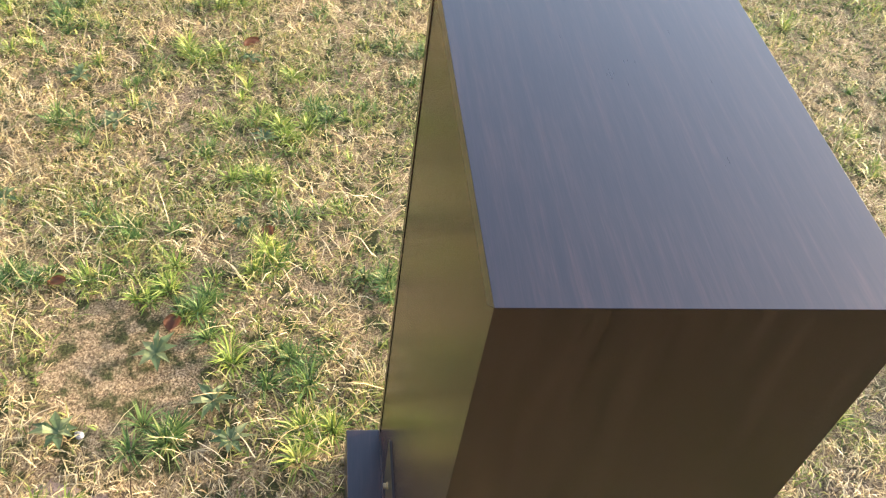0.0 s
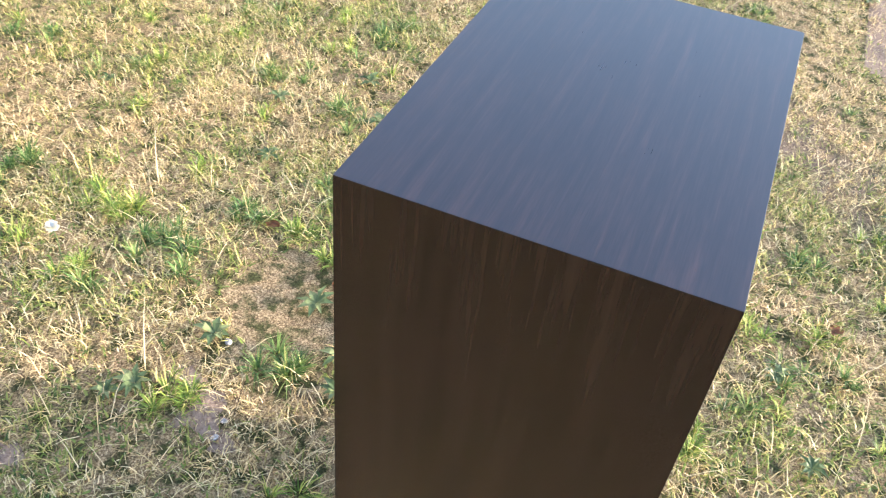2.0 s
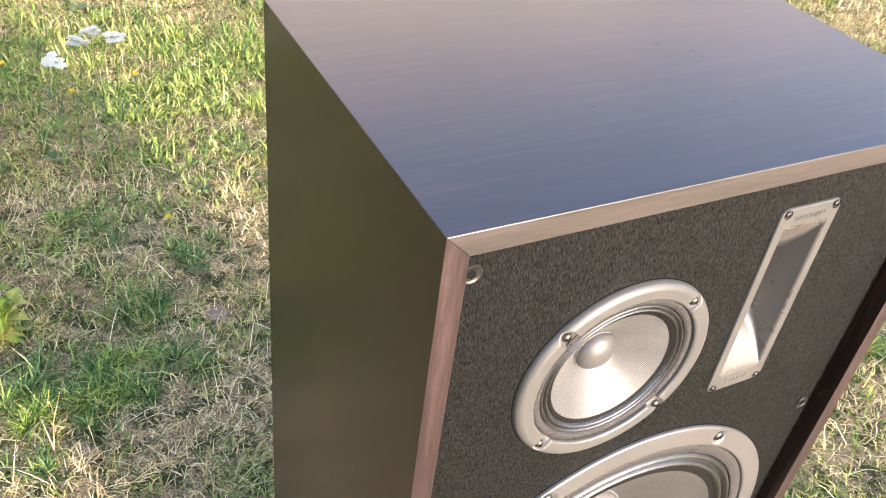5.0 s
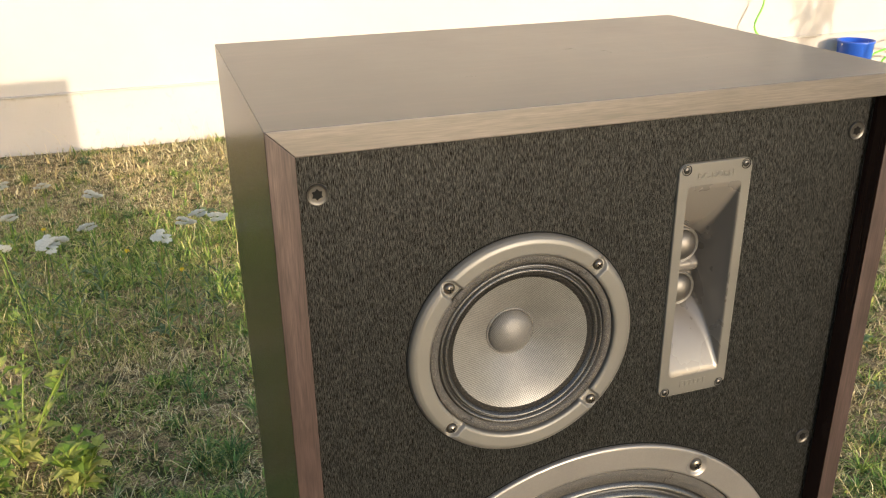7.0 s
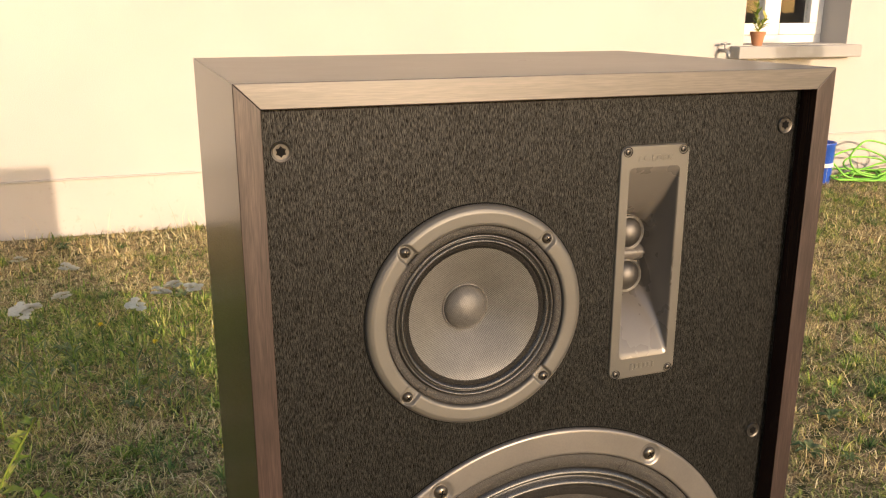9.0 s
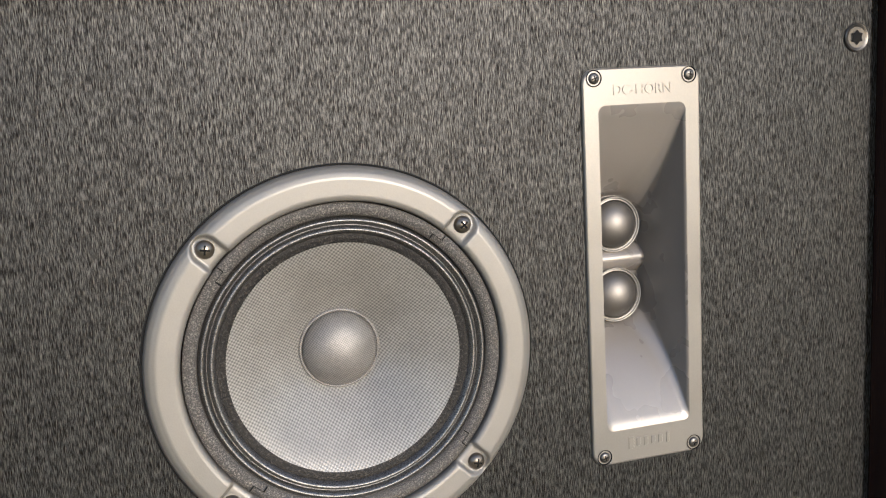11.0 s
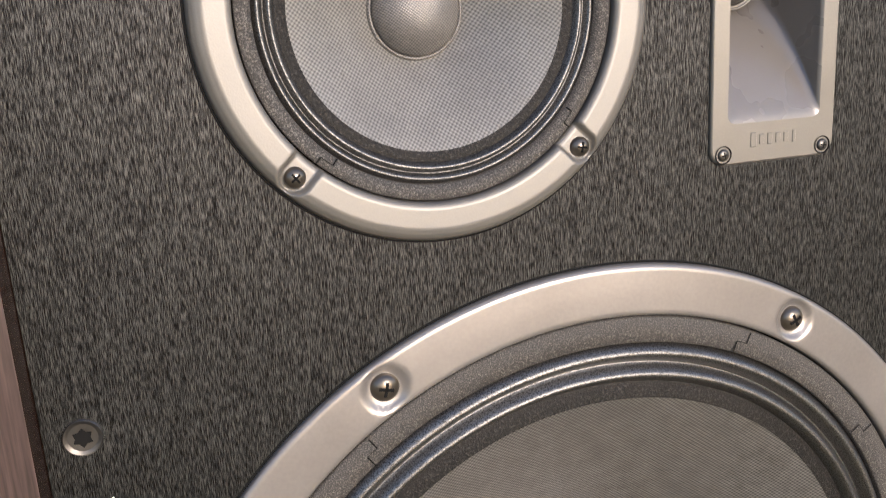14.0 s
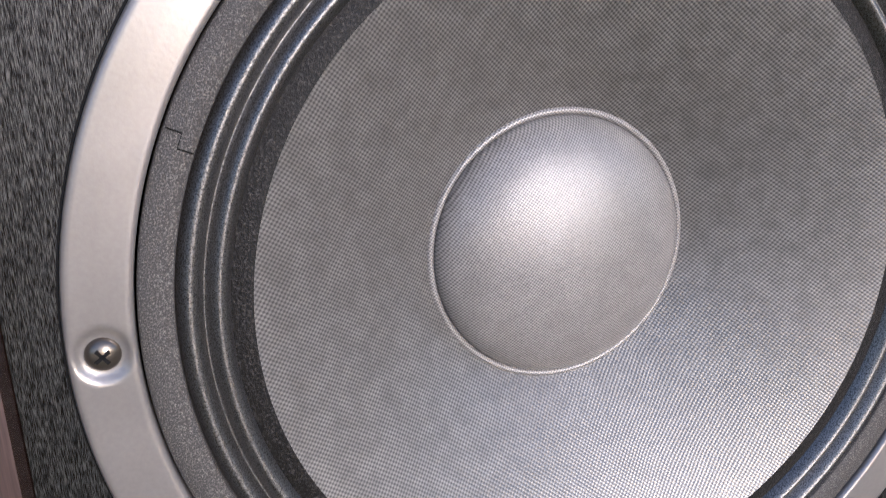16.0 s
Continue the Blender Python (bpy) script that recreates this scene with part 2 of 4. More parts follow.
def blade_mat(name, stops, rough=0.5, through_light=0.25):
    """Each blade has its own tone; broad patches shift the whole lawn a little."""
    m = Mat(name, rough=rough, spec=0.3)
    geo = m.t.nodes.new("ShaderNodeNewGeometry")
    c = m.ramp(geo.outputs["Random Per Island"], *stops)
    p = m.noise(1.6, 3, 0.6)
    m.colour(m.mix(1.0, c, m.ramp(p, (0.3, (0.8, 0.85, 0.75)), (0.7, (1.1, 1.0, 0.9))), "MULTIPLY"))
    tr = m.t.nodes.new("ShaderNodeBsdfTranslucent")
    ms = m.t.nodes.new("ShaderNodeMixShader")
    ms.inputs[0].default_value = through_light
    m.link(c, tr.inputs[0])
    m.link(m.b.outputs[0], ms.inputs[1])
    m.link(tr.outputs[0], ms.inputs[2])
    m.link(ms.outputs[0], m.t.nodes["Material Output"].inputs[0])
    return m.m


def bare_mat():
    m = Mat("bare_soil", rough=0.95, spec=0.1)
    a, d = m.noise(7, 4, 0.65), m.noise(150, 4, 0.7)
    base = m.ramp(a, (0.3, (0.22, 0.165, 0.125)), (0.7, (0.35, 0.265, 0.2)))
    m.colour(m.mix(1.0, base, m.ramp(d, (0.32, (0.45, 0.42, 0.4)), (0.5, (1, 1, 1)), (0.72, (1.3, 1.28, 1.25))), "MULTIPLY"))
    m.bump(m.math("ADD", a, m.math("MULTIPLY", d, 0.4)), 0.8, 0.02)
    return m.m


BARE = bare_mat()
SOIL = ground_mat()
GREEN = blade_mat("green_grass", [(0.0, (0.045, 0.085, 0.02)), (0.3, (0.17, 0.25, 0.045)), (0.6, (0.36, 0.40, 0.1)), (1.0, (0.72, 0.62, 0.28))], through_light=0.25)
STRAW = blade_mat("dry_straw", [(0.0, (0.07, 0.042, 0.025)), (0.22, (0.40, 0.30, 0.15)), (0.55, (0.78, 0.64, 0.34)), (1.0, (0.97, 0.87, 0.6))], through_light=0.25)
WEED = blade_mat("weed_leaf", [(0.0, (0.055, 0.10, 0.045)), (0.6, (0.12, 0.18, 0.08)), (1.0, (0.25, 0.30, 0.15))], rough=0.45)
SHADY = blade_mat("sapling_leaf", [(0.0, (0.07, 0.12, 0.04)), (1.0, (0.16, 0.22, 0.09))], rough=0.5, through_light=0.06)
TUFT = blade_mat("lush_grass", [(0.0, (0.05, 0.10, 0.02)), (0.35, (0.17, 0.28, 0.05)), (0.75, (0.36, 0.47, 0.1)), (1.0, (0.65, 0.62, 0.22))], through_light=0.2)
LEAFLET = blade_mat("clover_leaf", [(0.0, (0.05, 0.09, 0.025)), (0.4, (0.15, 0.22, 0.05)), (0.8, (0.32, 0.36, 0.1)), (1.0, (0.5, 0.46, 0.2))], rough=0.5)
DEEP = blade_mat("deep_green_grass", [(0.0, (0.03, 0.075, 0.025)), (0.4, (0.09, 0.18, 0.05)), (0.8, (0.2, 0.32, 0.09)), (1.0, (0.42, 0.46, 0.18))], through_light=0.2)
FRESH = blade_mat("fresh_leaf", [(0.0, (0.12, 0.2, 0.03)), (0.6, (0.3, 0.36, 0.08)), (1.0, (0.55, 0.5, 0.18))], rough=0.45)
PETAL = blade_mat("white_petal", [(0.0, (0.7, 0.7, 0.66)), (1.0, (0.85, 0.85, 0.8))])
YELLOW = blade_mat("yellow_petal", [(0.0, (0.75, 0.55, 0.02)), (1.0, (0.85, 0.65, 0.05))])
DRYLEAF = blade_mat("dry_leaf", [(0.0, (0.17, 0.075, 0.045)), (1.0, (0.28, 0.14, 0.085))], rough=0.6)


# ---- mesh helpers ----
def mesh_of(bm, name, mat, smooth=False):
    me = bpy.data.meshes.new(name)
    bmesh.ops.recalc_face_normals(bm, faces=bm.faces)
    bm.to_mesh(me)
    bm.free()
    me.materials.append(mat)
    if smooth:
        me.shade_smooth()
    return me


def part(name, bm, mat, parent, label="", smooth=False):
    ob = new(name, mesh_of(bm, name, mat, smooth))
    if parent:
        ob.parent = parent
    if label:
        ob["label"] = label
    return ob


def empty(name, at=(0, 0, 0)):
    ob = new(name)
    ob.location = at
    return ob


def box(lo, hi, bevel=0.0, seg=1):
    bm = bmesh.new()
    bmesh.ops.create_cube(bm, size=1)
    for v in bm.verts:
        v.co = Vector([l + (c + 0.5) * (h - l) for c, l, h in zip(v.co, lo, hi)])
    if bevel:
        bmesh.ops.bevel(bm, geom=bm.edges[:], offset=bevel, segments=seg, affect="EDGES", profile=0.5)
    return bm


def lathe(profile, seg=128, centre=(0, 0, 0), bm=None):
    """Turns (radius, depth) pairs round an axis along y."""
    bm = bm or bmesh.new()
    rings = []
    for r, y in profile:
        if r < 1e-6:
            rings.append([bm.verts.new((centre[0], centre[1] + y, centre[2]))])
        else:
            rings.append([bm.verts.new((centre[0] + r * math.cos(2 * math.pi * i / seg), centre[1] + y,
                                        centre[2] + r * math.sin(2 * math.pi * i / seg))) for i in range(seg)])
    for a, b in zip(rings, rings[1:]):
        for i in range(seg):
            j = (i + 1) % seg
            if len(b) == 1:
                bm.faces.new((a[i], a[j], b[0]))
            elif len(a) == 1:
                bm.faces.new((a[0], b[j], b[i]))
            else:
                bm.faces.new((a[i], a[j], b[j], b[i]))
    return bm


def arc(r0, y0, r1, y1, bulge, n=8):
    """Points from one end to the other, swelling by bulge towards the viewer (-y)."""
    return [(r0 + (r1 - r0) * k / n, y0 + (y1 - y0) * k / n - bulge * math.sin(math.pi * k / n)) for k in range(n + 1)]


def prism(poly, y0, y1):
    """A flat outline of (x, z) pairs, given depth along y."""
    bm = bmesh.new()
    front = [bm.verts.new((x, y0, z)) for x, z in poly]
    back = [bm.verts.new((x, y1, z)) for x, z in poly]
    bm.faces.new(front)
    bm.faces.new(back[::-1])
    for i in range(len(poly)):
        j = (i + 1) % len(poly)
        bm.faces.new((front[i], back[i], back[j], front[j]))
    return bm


def rounded(cx, cz, hx, hz, r, n=6):
    pts = []
    for sx, sz, a0 in ((1, 1, 0), (-1, 1, 90), (-1, -1, 180), (1, -1, 270)):
        for k in range(n + 1):
            a = radians(a0 + 90 * k / n)
            pts.append((cx + sx * (hx - r) + r * math.cos(a), cz + sz * (hz - r) + r * math.sin(a)))
    return pts


def text_mesh(words, size, depth, mat, name):
    cu = bpy.data.curves.new(name, "FONT")
    cu.body, cu.size, cu.extrude = words, size, depth
    cu.align_x, cu.align_y = "CENTER", "CENTER"
    tmp = bpy.data.objects.new(name, cu)
    scene.collection.objects.link(tmp)
    me = bpy.data.meshes.new_from_object(tmp.evaluated_get(bpy.context.evaluated_depsgraph_get()))
    bpy.data.objects.remove(tmp)
    me.materials.clear()
    me.materials.append(mat)
    return me


def tube(points, radius, seg=8, closed_ends=True):
    bm = bmesh.new()
    pts = [Vector(p) for p in points]
    rings = []
    for i, p in enumerate(pts):
        d = (pts[min(i + 1, len(pts) - 1)] - pts[max(i - 1, 0)]).normalized()
        side = d.cross(Vector((0.13, 0.21, 0.97)))
        if side.length < 1e-3:
            side = d.cross(Vector((1, 0, 0)))
        side.normalize()
        up = side.cross(d)
        r = radius(i / (len(pts) - 1)) if callable(radius) else radius
        rings.append([bm.verts.new(p + r * (math.cos(2 * math.pi * k / seg) * side + math.sin(2 * math.pi * k / seg) * up)) for k in range(seg)])
    for a, b in zip(rings, rings[1:]):
        for k in range(seg):
            bm.faces.new((a[k], a[(k + 1) % seg], b[(k + 1) % seg], b[k]))
    if closed_ends:
        bm.faces.new(rings[0][::-1])
        bm.faces.new(rings[-1])
    return bm


# ---- ground: one sheet, fine near the cabinet and reaching the horizon ----
def hills(x, y):
    return 0.012 * noise.noise(Vector((x * 1.3, y * 1.3, 0))) + 0.005 * noise.noise(Vector((x * 6, y * 6, 3)))


def ground():
    bm = bmesh.new()
    n = 130
    line = [math.copysign(math.sinh(abs(u) * 7.2) / math.sinh(7.2) * 900, u) for u in np.linspace(-1, 1, n)]
    grid = [[bm.verts.new((x + 0.4, y + 0.8, hills(x + 0.4, y + 0.8) if abs(x) < 12 and abs(y) < 12 else 0.0)) for x in line] for y in line]
    for r0, r1 in zip(grid, grid[1:]):
        for i in range(n - 1):
            bm.faces.new((r0[i], r0[i + 1], r1[i + 1], r1[i]))
    ob = part("ground", bm, SOIL, None, smooth=True)
    tagged(ob, "dry sunlit lawn of straw and bare soil", "ground", kind="structure")


ground()


# ---- house wall with its window ----
WALL_Y = 3.7
WIN_X0, WIN_X1, WIN_Z0, WIN_Z1 = 3.10, 3.87, 0.818, 2.05


def house():
    y0, y1 = WALL_Y, WALL_Y + 0.32
    bm = bmesh.new()
    xs, zs = (-9.0, WIN_X0, WIN_X1, 9.0), (-0.1, WIN_Z0, WIN_Z1, 2.85)
    for i in range(3):
        for k in range(3):
            if i == 1 and k == 1:
                continue
            sub = box((xs[i], y0, zs[k]), (xs[i + 1], y1, zs[k + 1]))
            tmp = bpy.data.meshes.new("tmp")
            sub.to_mesh(tmp)
            sub.free()
            bm.from_mesh(tmp)
            bpy.data.meshes.remove(tmp)
    bmesh.ops.remove_doubles(bm, verts=bm.verts[:], dist=1e-5)
    seen = {}
    for f in bm.faces:
        seen.setdefault(tuple(sorted(v.index for v in f.verts)), []).append(f)
    inner = [f for fs in seen.values() if len(fs) > 1 for f in fs]
    bmesh.ops.delete(bm, geom=inner, context="FACES_ONLY")
    wall = part("wall_house", bm, PLASTER, None)
    tagged(wall, "sunlit cream rendered house wall above the lawn", "wall", kind="structure")
    base = part("trim", box((-9, y0 - 0.006, -0.1), (9, y0 + 0.01, 0.262), 0.004), PLASTER_BASE, None)
    tagged(base, "slightly proud cream rendered plinth course of the wall", "plinth", kind="structure")
    ledge = part("trim", box((-9, y0 - 0.017, 0.2625), (9, y0 - 0.0005, 0.270), 0.002), PLASTER, None)
    tagged(ledge, "thin rendered drip ledge along the house wall", "ledge", kind="structure")
    # closed dark room behind the glass
    room = bmesh.new()
    bmesh.ops.create_cube(room, size=1)
    for v in room.verts:
        v.co = Vector((3.4 + v.co.x * 3.6, y1 + 1.76 + v.co.y * 3.5, 1.3 + v.co.z * 2.7))
    front = [f for f in room.faces if f.calc_center_median().y < y1 + 0.1]
    bmesh.ops.delete(room, geom=front, context="FACES")
    r = part("wall_room", room, ROOM, None)
    tagged(r, "dim plain painted room behind the window", "room", kind="structure")
    slab = box((-9.3, y0 - 0.12, 2.852), (9.3, y1 + 4.2, 2.93))
    for v in slab.verts:
        if v.co.y > y1:
            v.co.z += 1.6
    roof = part("roof", slab, ROOF, None)
    tagged(roof, "red tiled roof edge over the house wall", "roof", kind="structure")


house()


def window():
    w = empty("window_1", ((WIN_X0 + WIN_X1) / 2, WALL_Y + 0.22, WIN_Z0))
    tagged(w, "white plastic window with dark panes", "window", kind="structure")
    mid, cz = (WIN_X0 + WIN_X1) / 2, WIN_Z0
    x0, x1, zt = WIN_X0 - mid, WIN_X1 - mid, WIN_Z1 - cz
    def bar(name, lo, hi):
        part(name, box(lo, hi, 0.006, 2), WHITE, w, smooth=False)
    bar("window_frame", (x0, 0, 0), (x1, 0.07, 0.05))
    bar("window_frame", (x0, 0, zt - 0.05), (x1, 0.07, zt))
    bar("window_frame", (x0, 0, 0.05), (x0 + 0.05, 0.07, zt - 0.05))
    bar("window_frame", (x1 - 0.05, 0, 0.05), (x1, 0.07, zt - 0.05))
    bar("mullion", (-0.075, -0.01, 0.05), (0.045, 0.06, zt - 0.05))
    bar("sash_rail", (0.045, -0.012, 0.05), (x1 - 0.05, 0.05, 0.12))
    bar("sash_rail", (x0 + 0.05, -0.012, 0.05), (-0.075, 0.05, 0.12))
    bar("sash_stile", (x1 - 0.11, -0.012, 0.12), (x1 - 0.05, 0.05, zt - 0.05))
    for a, b in ((x0 + 0.05, -0.075), (0.045, x1 - 0.11)):
        g = part("pane", box((a, 0.02, 0.12), (b, 0.026, zt - 0.05)), GLASS, w)
        g.visible_shadow = False
    s = part("window_sill", box((WIN_X0 - 0.09, WALL_Y - 0.09, WIN_Z0 - 0.075), (WIN_X1 + 0.04, WALL_Y + 0.22, WIN_Z0 - 0.004), 0.006, 2), CONCRETE, None)
    tagged(s, "pale concrete window sill jutting from the wall", "window sill", kind="structure")


window()


# ---- the loudspeaker ----
W2, TOP, DEPTH, BASE, TH = 0.221, 0.966, 0.3065, 0.102, 0.0157
YB = 0.016
speaker = empty("floor_speaker", (0, 0.15, BASE))
tagged(speaker, "dark mocha wood floor-standing loudspeaker without its grille", "loudspeaker")


def own(ob):
    """Keeps a part where it was modelled, in metres of the place."""
    ob.matrix_parent_inverse = Matrix.Translation(-speaker.location)
    return ob


def sub(name, bm, mat, parent, label="", smooth=False):
    ob = part(name, bm, mat, parent, label, smooth)
    return ob


def panel(name, corners, mat):
    """A mitred panel: four (x, z) corners of its section, given depth."""
    bm = prism(corners, 0.0, DEPTH)
    bmesh.ops.bevel(bm, geom=bm.edges[:], offset=0.0005, segments=2, affect="EDGES", profile=0.5)
    ob = own(sub(name, bm, mat, speaker))
    # Faces turned to the front take the foil copy lightened for the sun.
    ob.data.materials.append(LIT_EDGE_X if mat == FOIL_X else LIT_EDGE_Z)
    for f in ob.data.polygons:
        f.material_index = 1 if f.normal.y < -0.7 else 0
    return ob


xi, zt, zb = W2 - TH, TOP - TH, BASE + TH
panel("top_panel", [(-W2, TOP), (W2, TOP), (xi, zt), (-xi, zt)], FOIL_X)
panel("bottom_panel", [(-W2, BASE), (-xi, zb), (xi, zb), (W2, BASE)], FOIL_X)
panel("side_panel", [(-W2, BASE), (-W2, TOP), (-xi, zt), (-xi, zb)], FOIL_Z)
panel("side_panel", [(W2, BASE), (xi, zb), (xi, zt), (W2, TOP)], FOIL_Z)
own(sub("back_panel", box((-xi + 0.0004, DEPTH - 0.016, zb + 0.0004), (xi - 0.0004, DEPTH - 0.0012, zt - 0.0004), 0.0004), FOIL_Z, speaker))

MX, MZ, WX, WZ = -0.0608, 0.7985, 0.0, 0.5095
HX, HZ, HHX, HHZ = 0.0780, 0.8229, 0.0288, 0.0905
MOUTH_X, MOUTH_Z = 0.0215, 0.0745


def baffle():
    bm = bmesh.new()
    def loop(pts):
        vs = [bm.verts.new((x, YB, z)) for x, z in pts]
        return [bm.edges.new((vs[i], vs[(i + 1) % len(vs)])) for i in range(len(vs))]
    e = loop([(-xi + 0.0003, zb + 0.0003), (xi - 0.0003, zb + 0.0003), (xi - 0.0003, zt - 0.0003), (-xi + 0.0003, zt - 0.0003)])
    for cx, cz, r in ((MX, MZ, 0.0755), (WX, WZ, 0.180)):
        e += loop([(cx + r * math.cos(2 * math.pi * k / 96), cz + r * math.sin(2 * math.pi * k / 96)) for k in range(96)])
    e += loop(rounded(HX, HZ, 0.0255, 0.0865, 0.004))
    bmesh.ops.triangle_fill(bm, use_beauty=True, edges=e, normal=(0, -1, 0))
    ext = bmesh.ops.extrude_face_region(bm, geom=bm.faces[:])
    for v in ext["geom"]:
        if isinstance(v, bmesh.types.BMVert):
            v.co.y += 0.019
    return own(sub("baffle", bm, BAFFLE, speaker, "black brushed front board"))


baffle()


def bezel(cx, cz, profile, holes, seg):
    """A turned ring, pressed in round each screw. holes: function of (x, z, radius, angle) giving a sink in metres."""
    bm = lathe(profile, seg, (cx, 0, cz))
    for v in bm.verts:
        dx, dz = v.co.x - cx, v.co.z - cz
        v.co.y += holes(dx, dz)
    return bm


def smooth01(a, b, x):
    t = max(0.0, min(1.0, (x - a) / (b - a)))
    return t * t * (3 - 2 * t)


def fine(points, step):
    """Adds points so that no leg of the profile is longer than step."""
    out = [points[0]]
    for (r0, y0), (r1, y1) in zip(points, points[1:]):
        k = max(1, round(math.hypot(r1 - r0, y1 - y0) / step))
        out += [(r0 + (r1 - r0) * i / k, y0 + (y1 - y0) * i / k) for i in range(1, k + 1)]
    return out


def screw_mesh(r, h):
    """Pan-head cross screw, pointing along -y."""
    prof = [(r, 0.002), (r, 0.0)] + [(r * math.cos(a), -h * math.sin(a)) for a in [radians(10 + 70 * k / 6) for k in range(7)]] + [(0, -h)]
    bm = lathe(prof, 28)
    return mesh_of(bm, "screw", STEEL, True)


def slot_mesh(r, h):
    # Dark bars on the head stand in for the shade inside the cross slot.
    bm = bmesh.new()
    for a in (0.4, 0.4 + math.pi / 2):
        b2 = box((-r * 0.5, -h * 1.05, -r * 0.1), (r * 0.5, -h * 0.7, r * 0.1))
        bmesh.ops.rotate(b2, verts=b2.verts[:], cent=(0, 0, 0), matrix=Matrix.Rotation(a, 3, "Y"))
        tmp = bpy.data.meshes.new("tmp")
        b2.to_mesh(tmp)
        b2.free()
        bm.from_mesh(tmp)
        bpy.data.meshes.remove(tmp)
    return mesh_of(bm, "slot", SEAM_SHADE)


def put_screw(parent, meshes, x, y, z, turn):
    s = new("screw", meshes[0])
    s.parent = parent
    s.location = (x, y, z)
    s.rotation_euler = (0, turn, 0)
    return s


def rub(parent, name, bm, mat, label="", smooth=True):
    return part(name, bm, mat, parent, label, smooth)


def cross_screw(r, h, mat=STEEL):
    """Pan head with a near-black cross for its slot's shade, in one mesh of two materials."""
    a, b = screw_mesh(r, h), slot_mesh(r, h)
    bm = bmesh.new()
    bm.from_mesh(a)
    k = len(bm.faces)
    bm.from_mesh(b)
    bm.faces.ensure_lookup_table()
    for f in bm.faces[k:]:
        f.material_index = 1
        f.smooth = False
    me = bpy.data.meshes.new("screw")
    bm.to_mesh(me)
    bm.free()
    me.materials.append(mat)
    me.materials.append(SEAM_SHADE)
    for p in me.polygons:
        p.material_index = 0 if p.use_smooth else 1
    return me


BIG_SCREW, SMALL_SCREW, TINY_SCREW = cross_screw(0.0056, 0.0034), cross_screw(0.0038, 0.0028), cross_screw(0.0025, 0.0011, BOLTSTEEL)


def seam_marks(cx, cz, r0, r1, y, angles):
    """Cut lines where the foam gasket is pieced together."""
    bm = bmesh.new()
    for a in angles:
        a = radians(a)
        da = 0.03 * 0.16 / r0
        rm = (r0 + r1) / 2
        for (ra, aa), (rb, ab), wide in (((r0, a), (rm, a), 0.00028), ((rm, a), (rm, a - da), 0.00012), ((rm, a - da), (r1, a - da), 0.00028)):
            p = Vector((cx + ra * math.cos(aa), y, cz + ra * math.sin(aa)))
            q = Vector((cx + rb * math.cos(ab), y, cz + rb * math.sin(ab)))
            n = (q - p).cross(Vector((0, 1, 0))).normalized() * wide
            bm.faces.new([bm.verts.new(c) for c in (p + n, q + n, q - n, p - n)])
    return bm


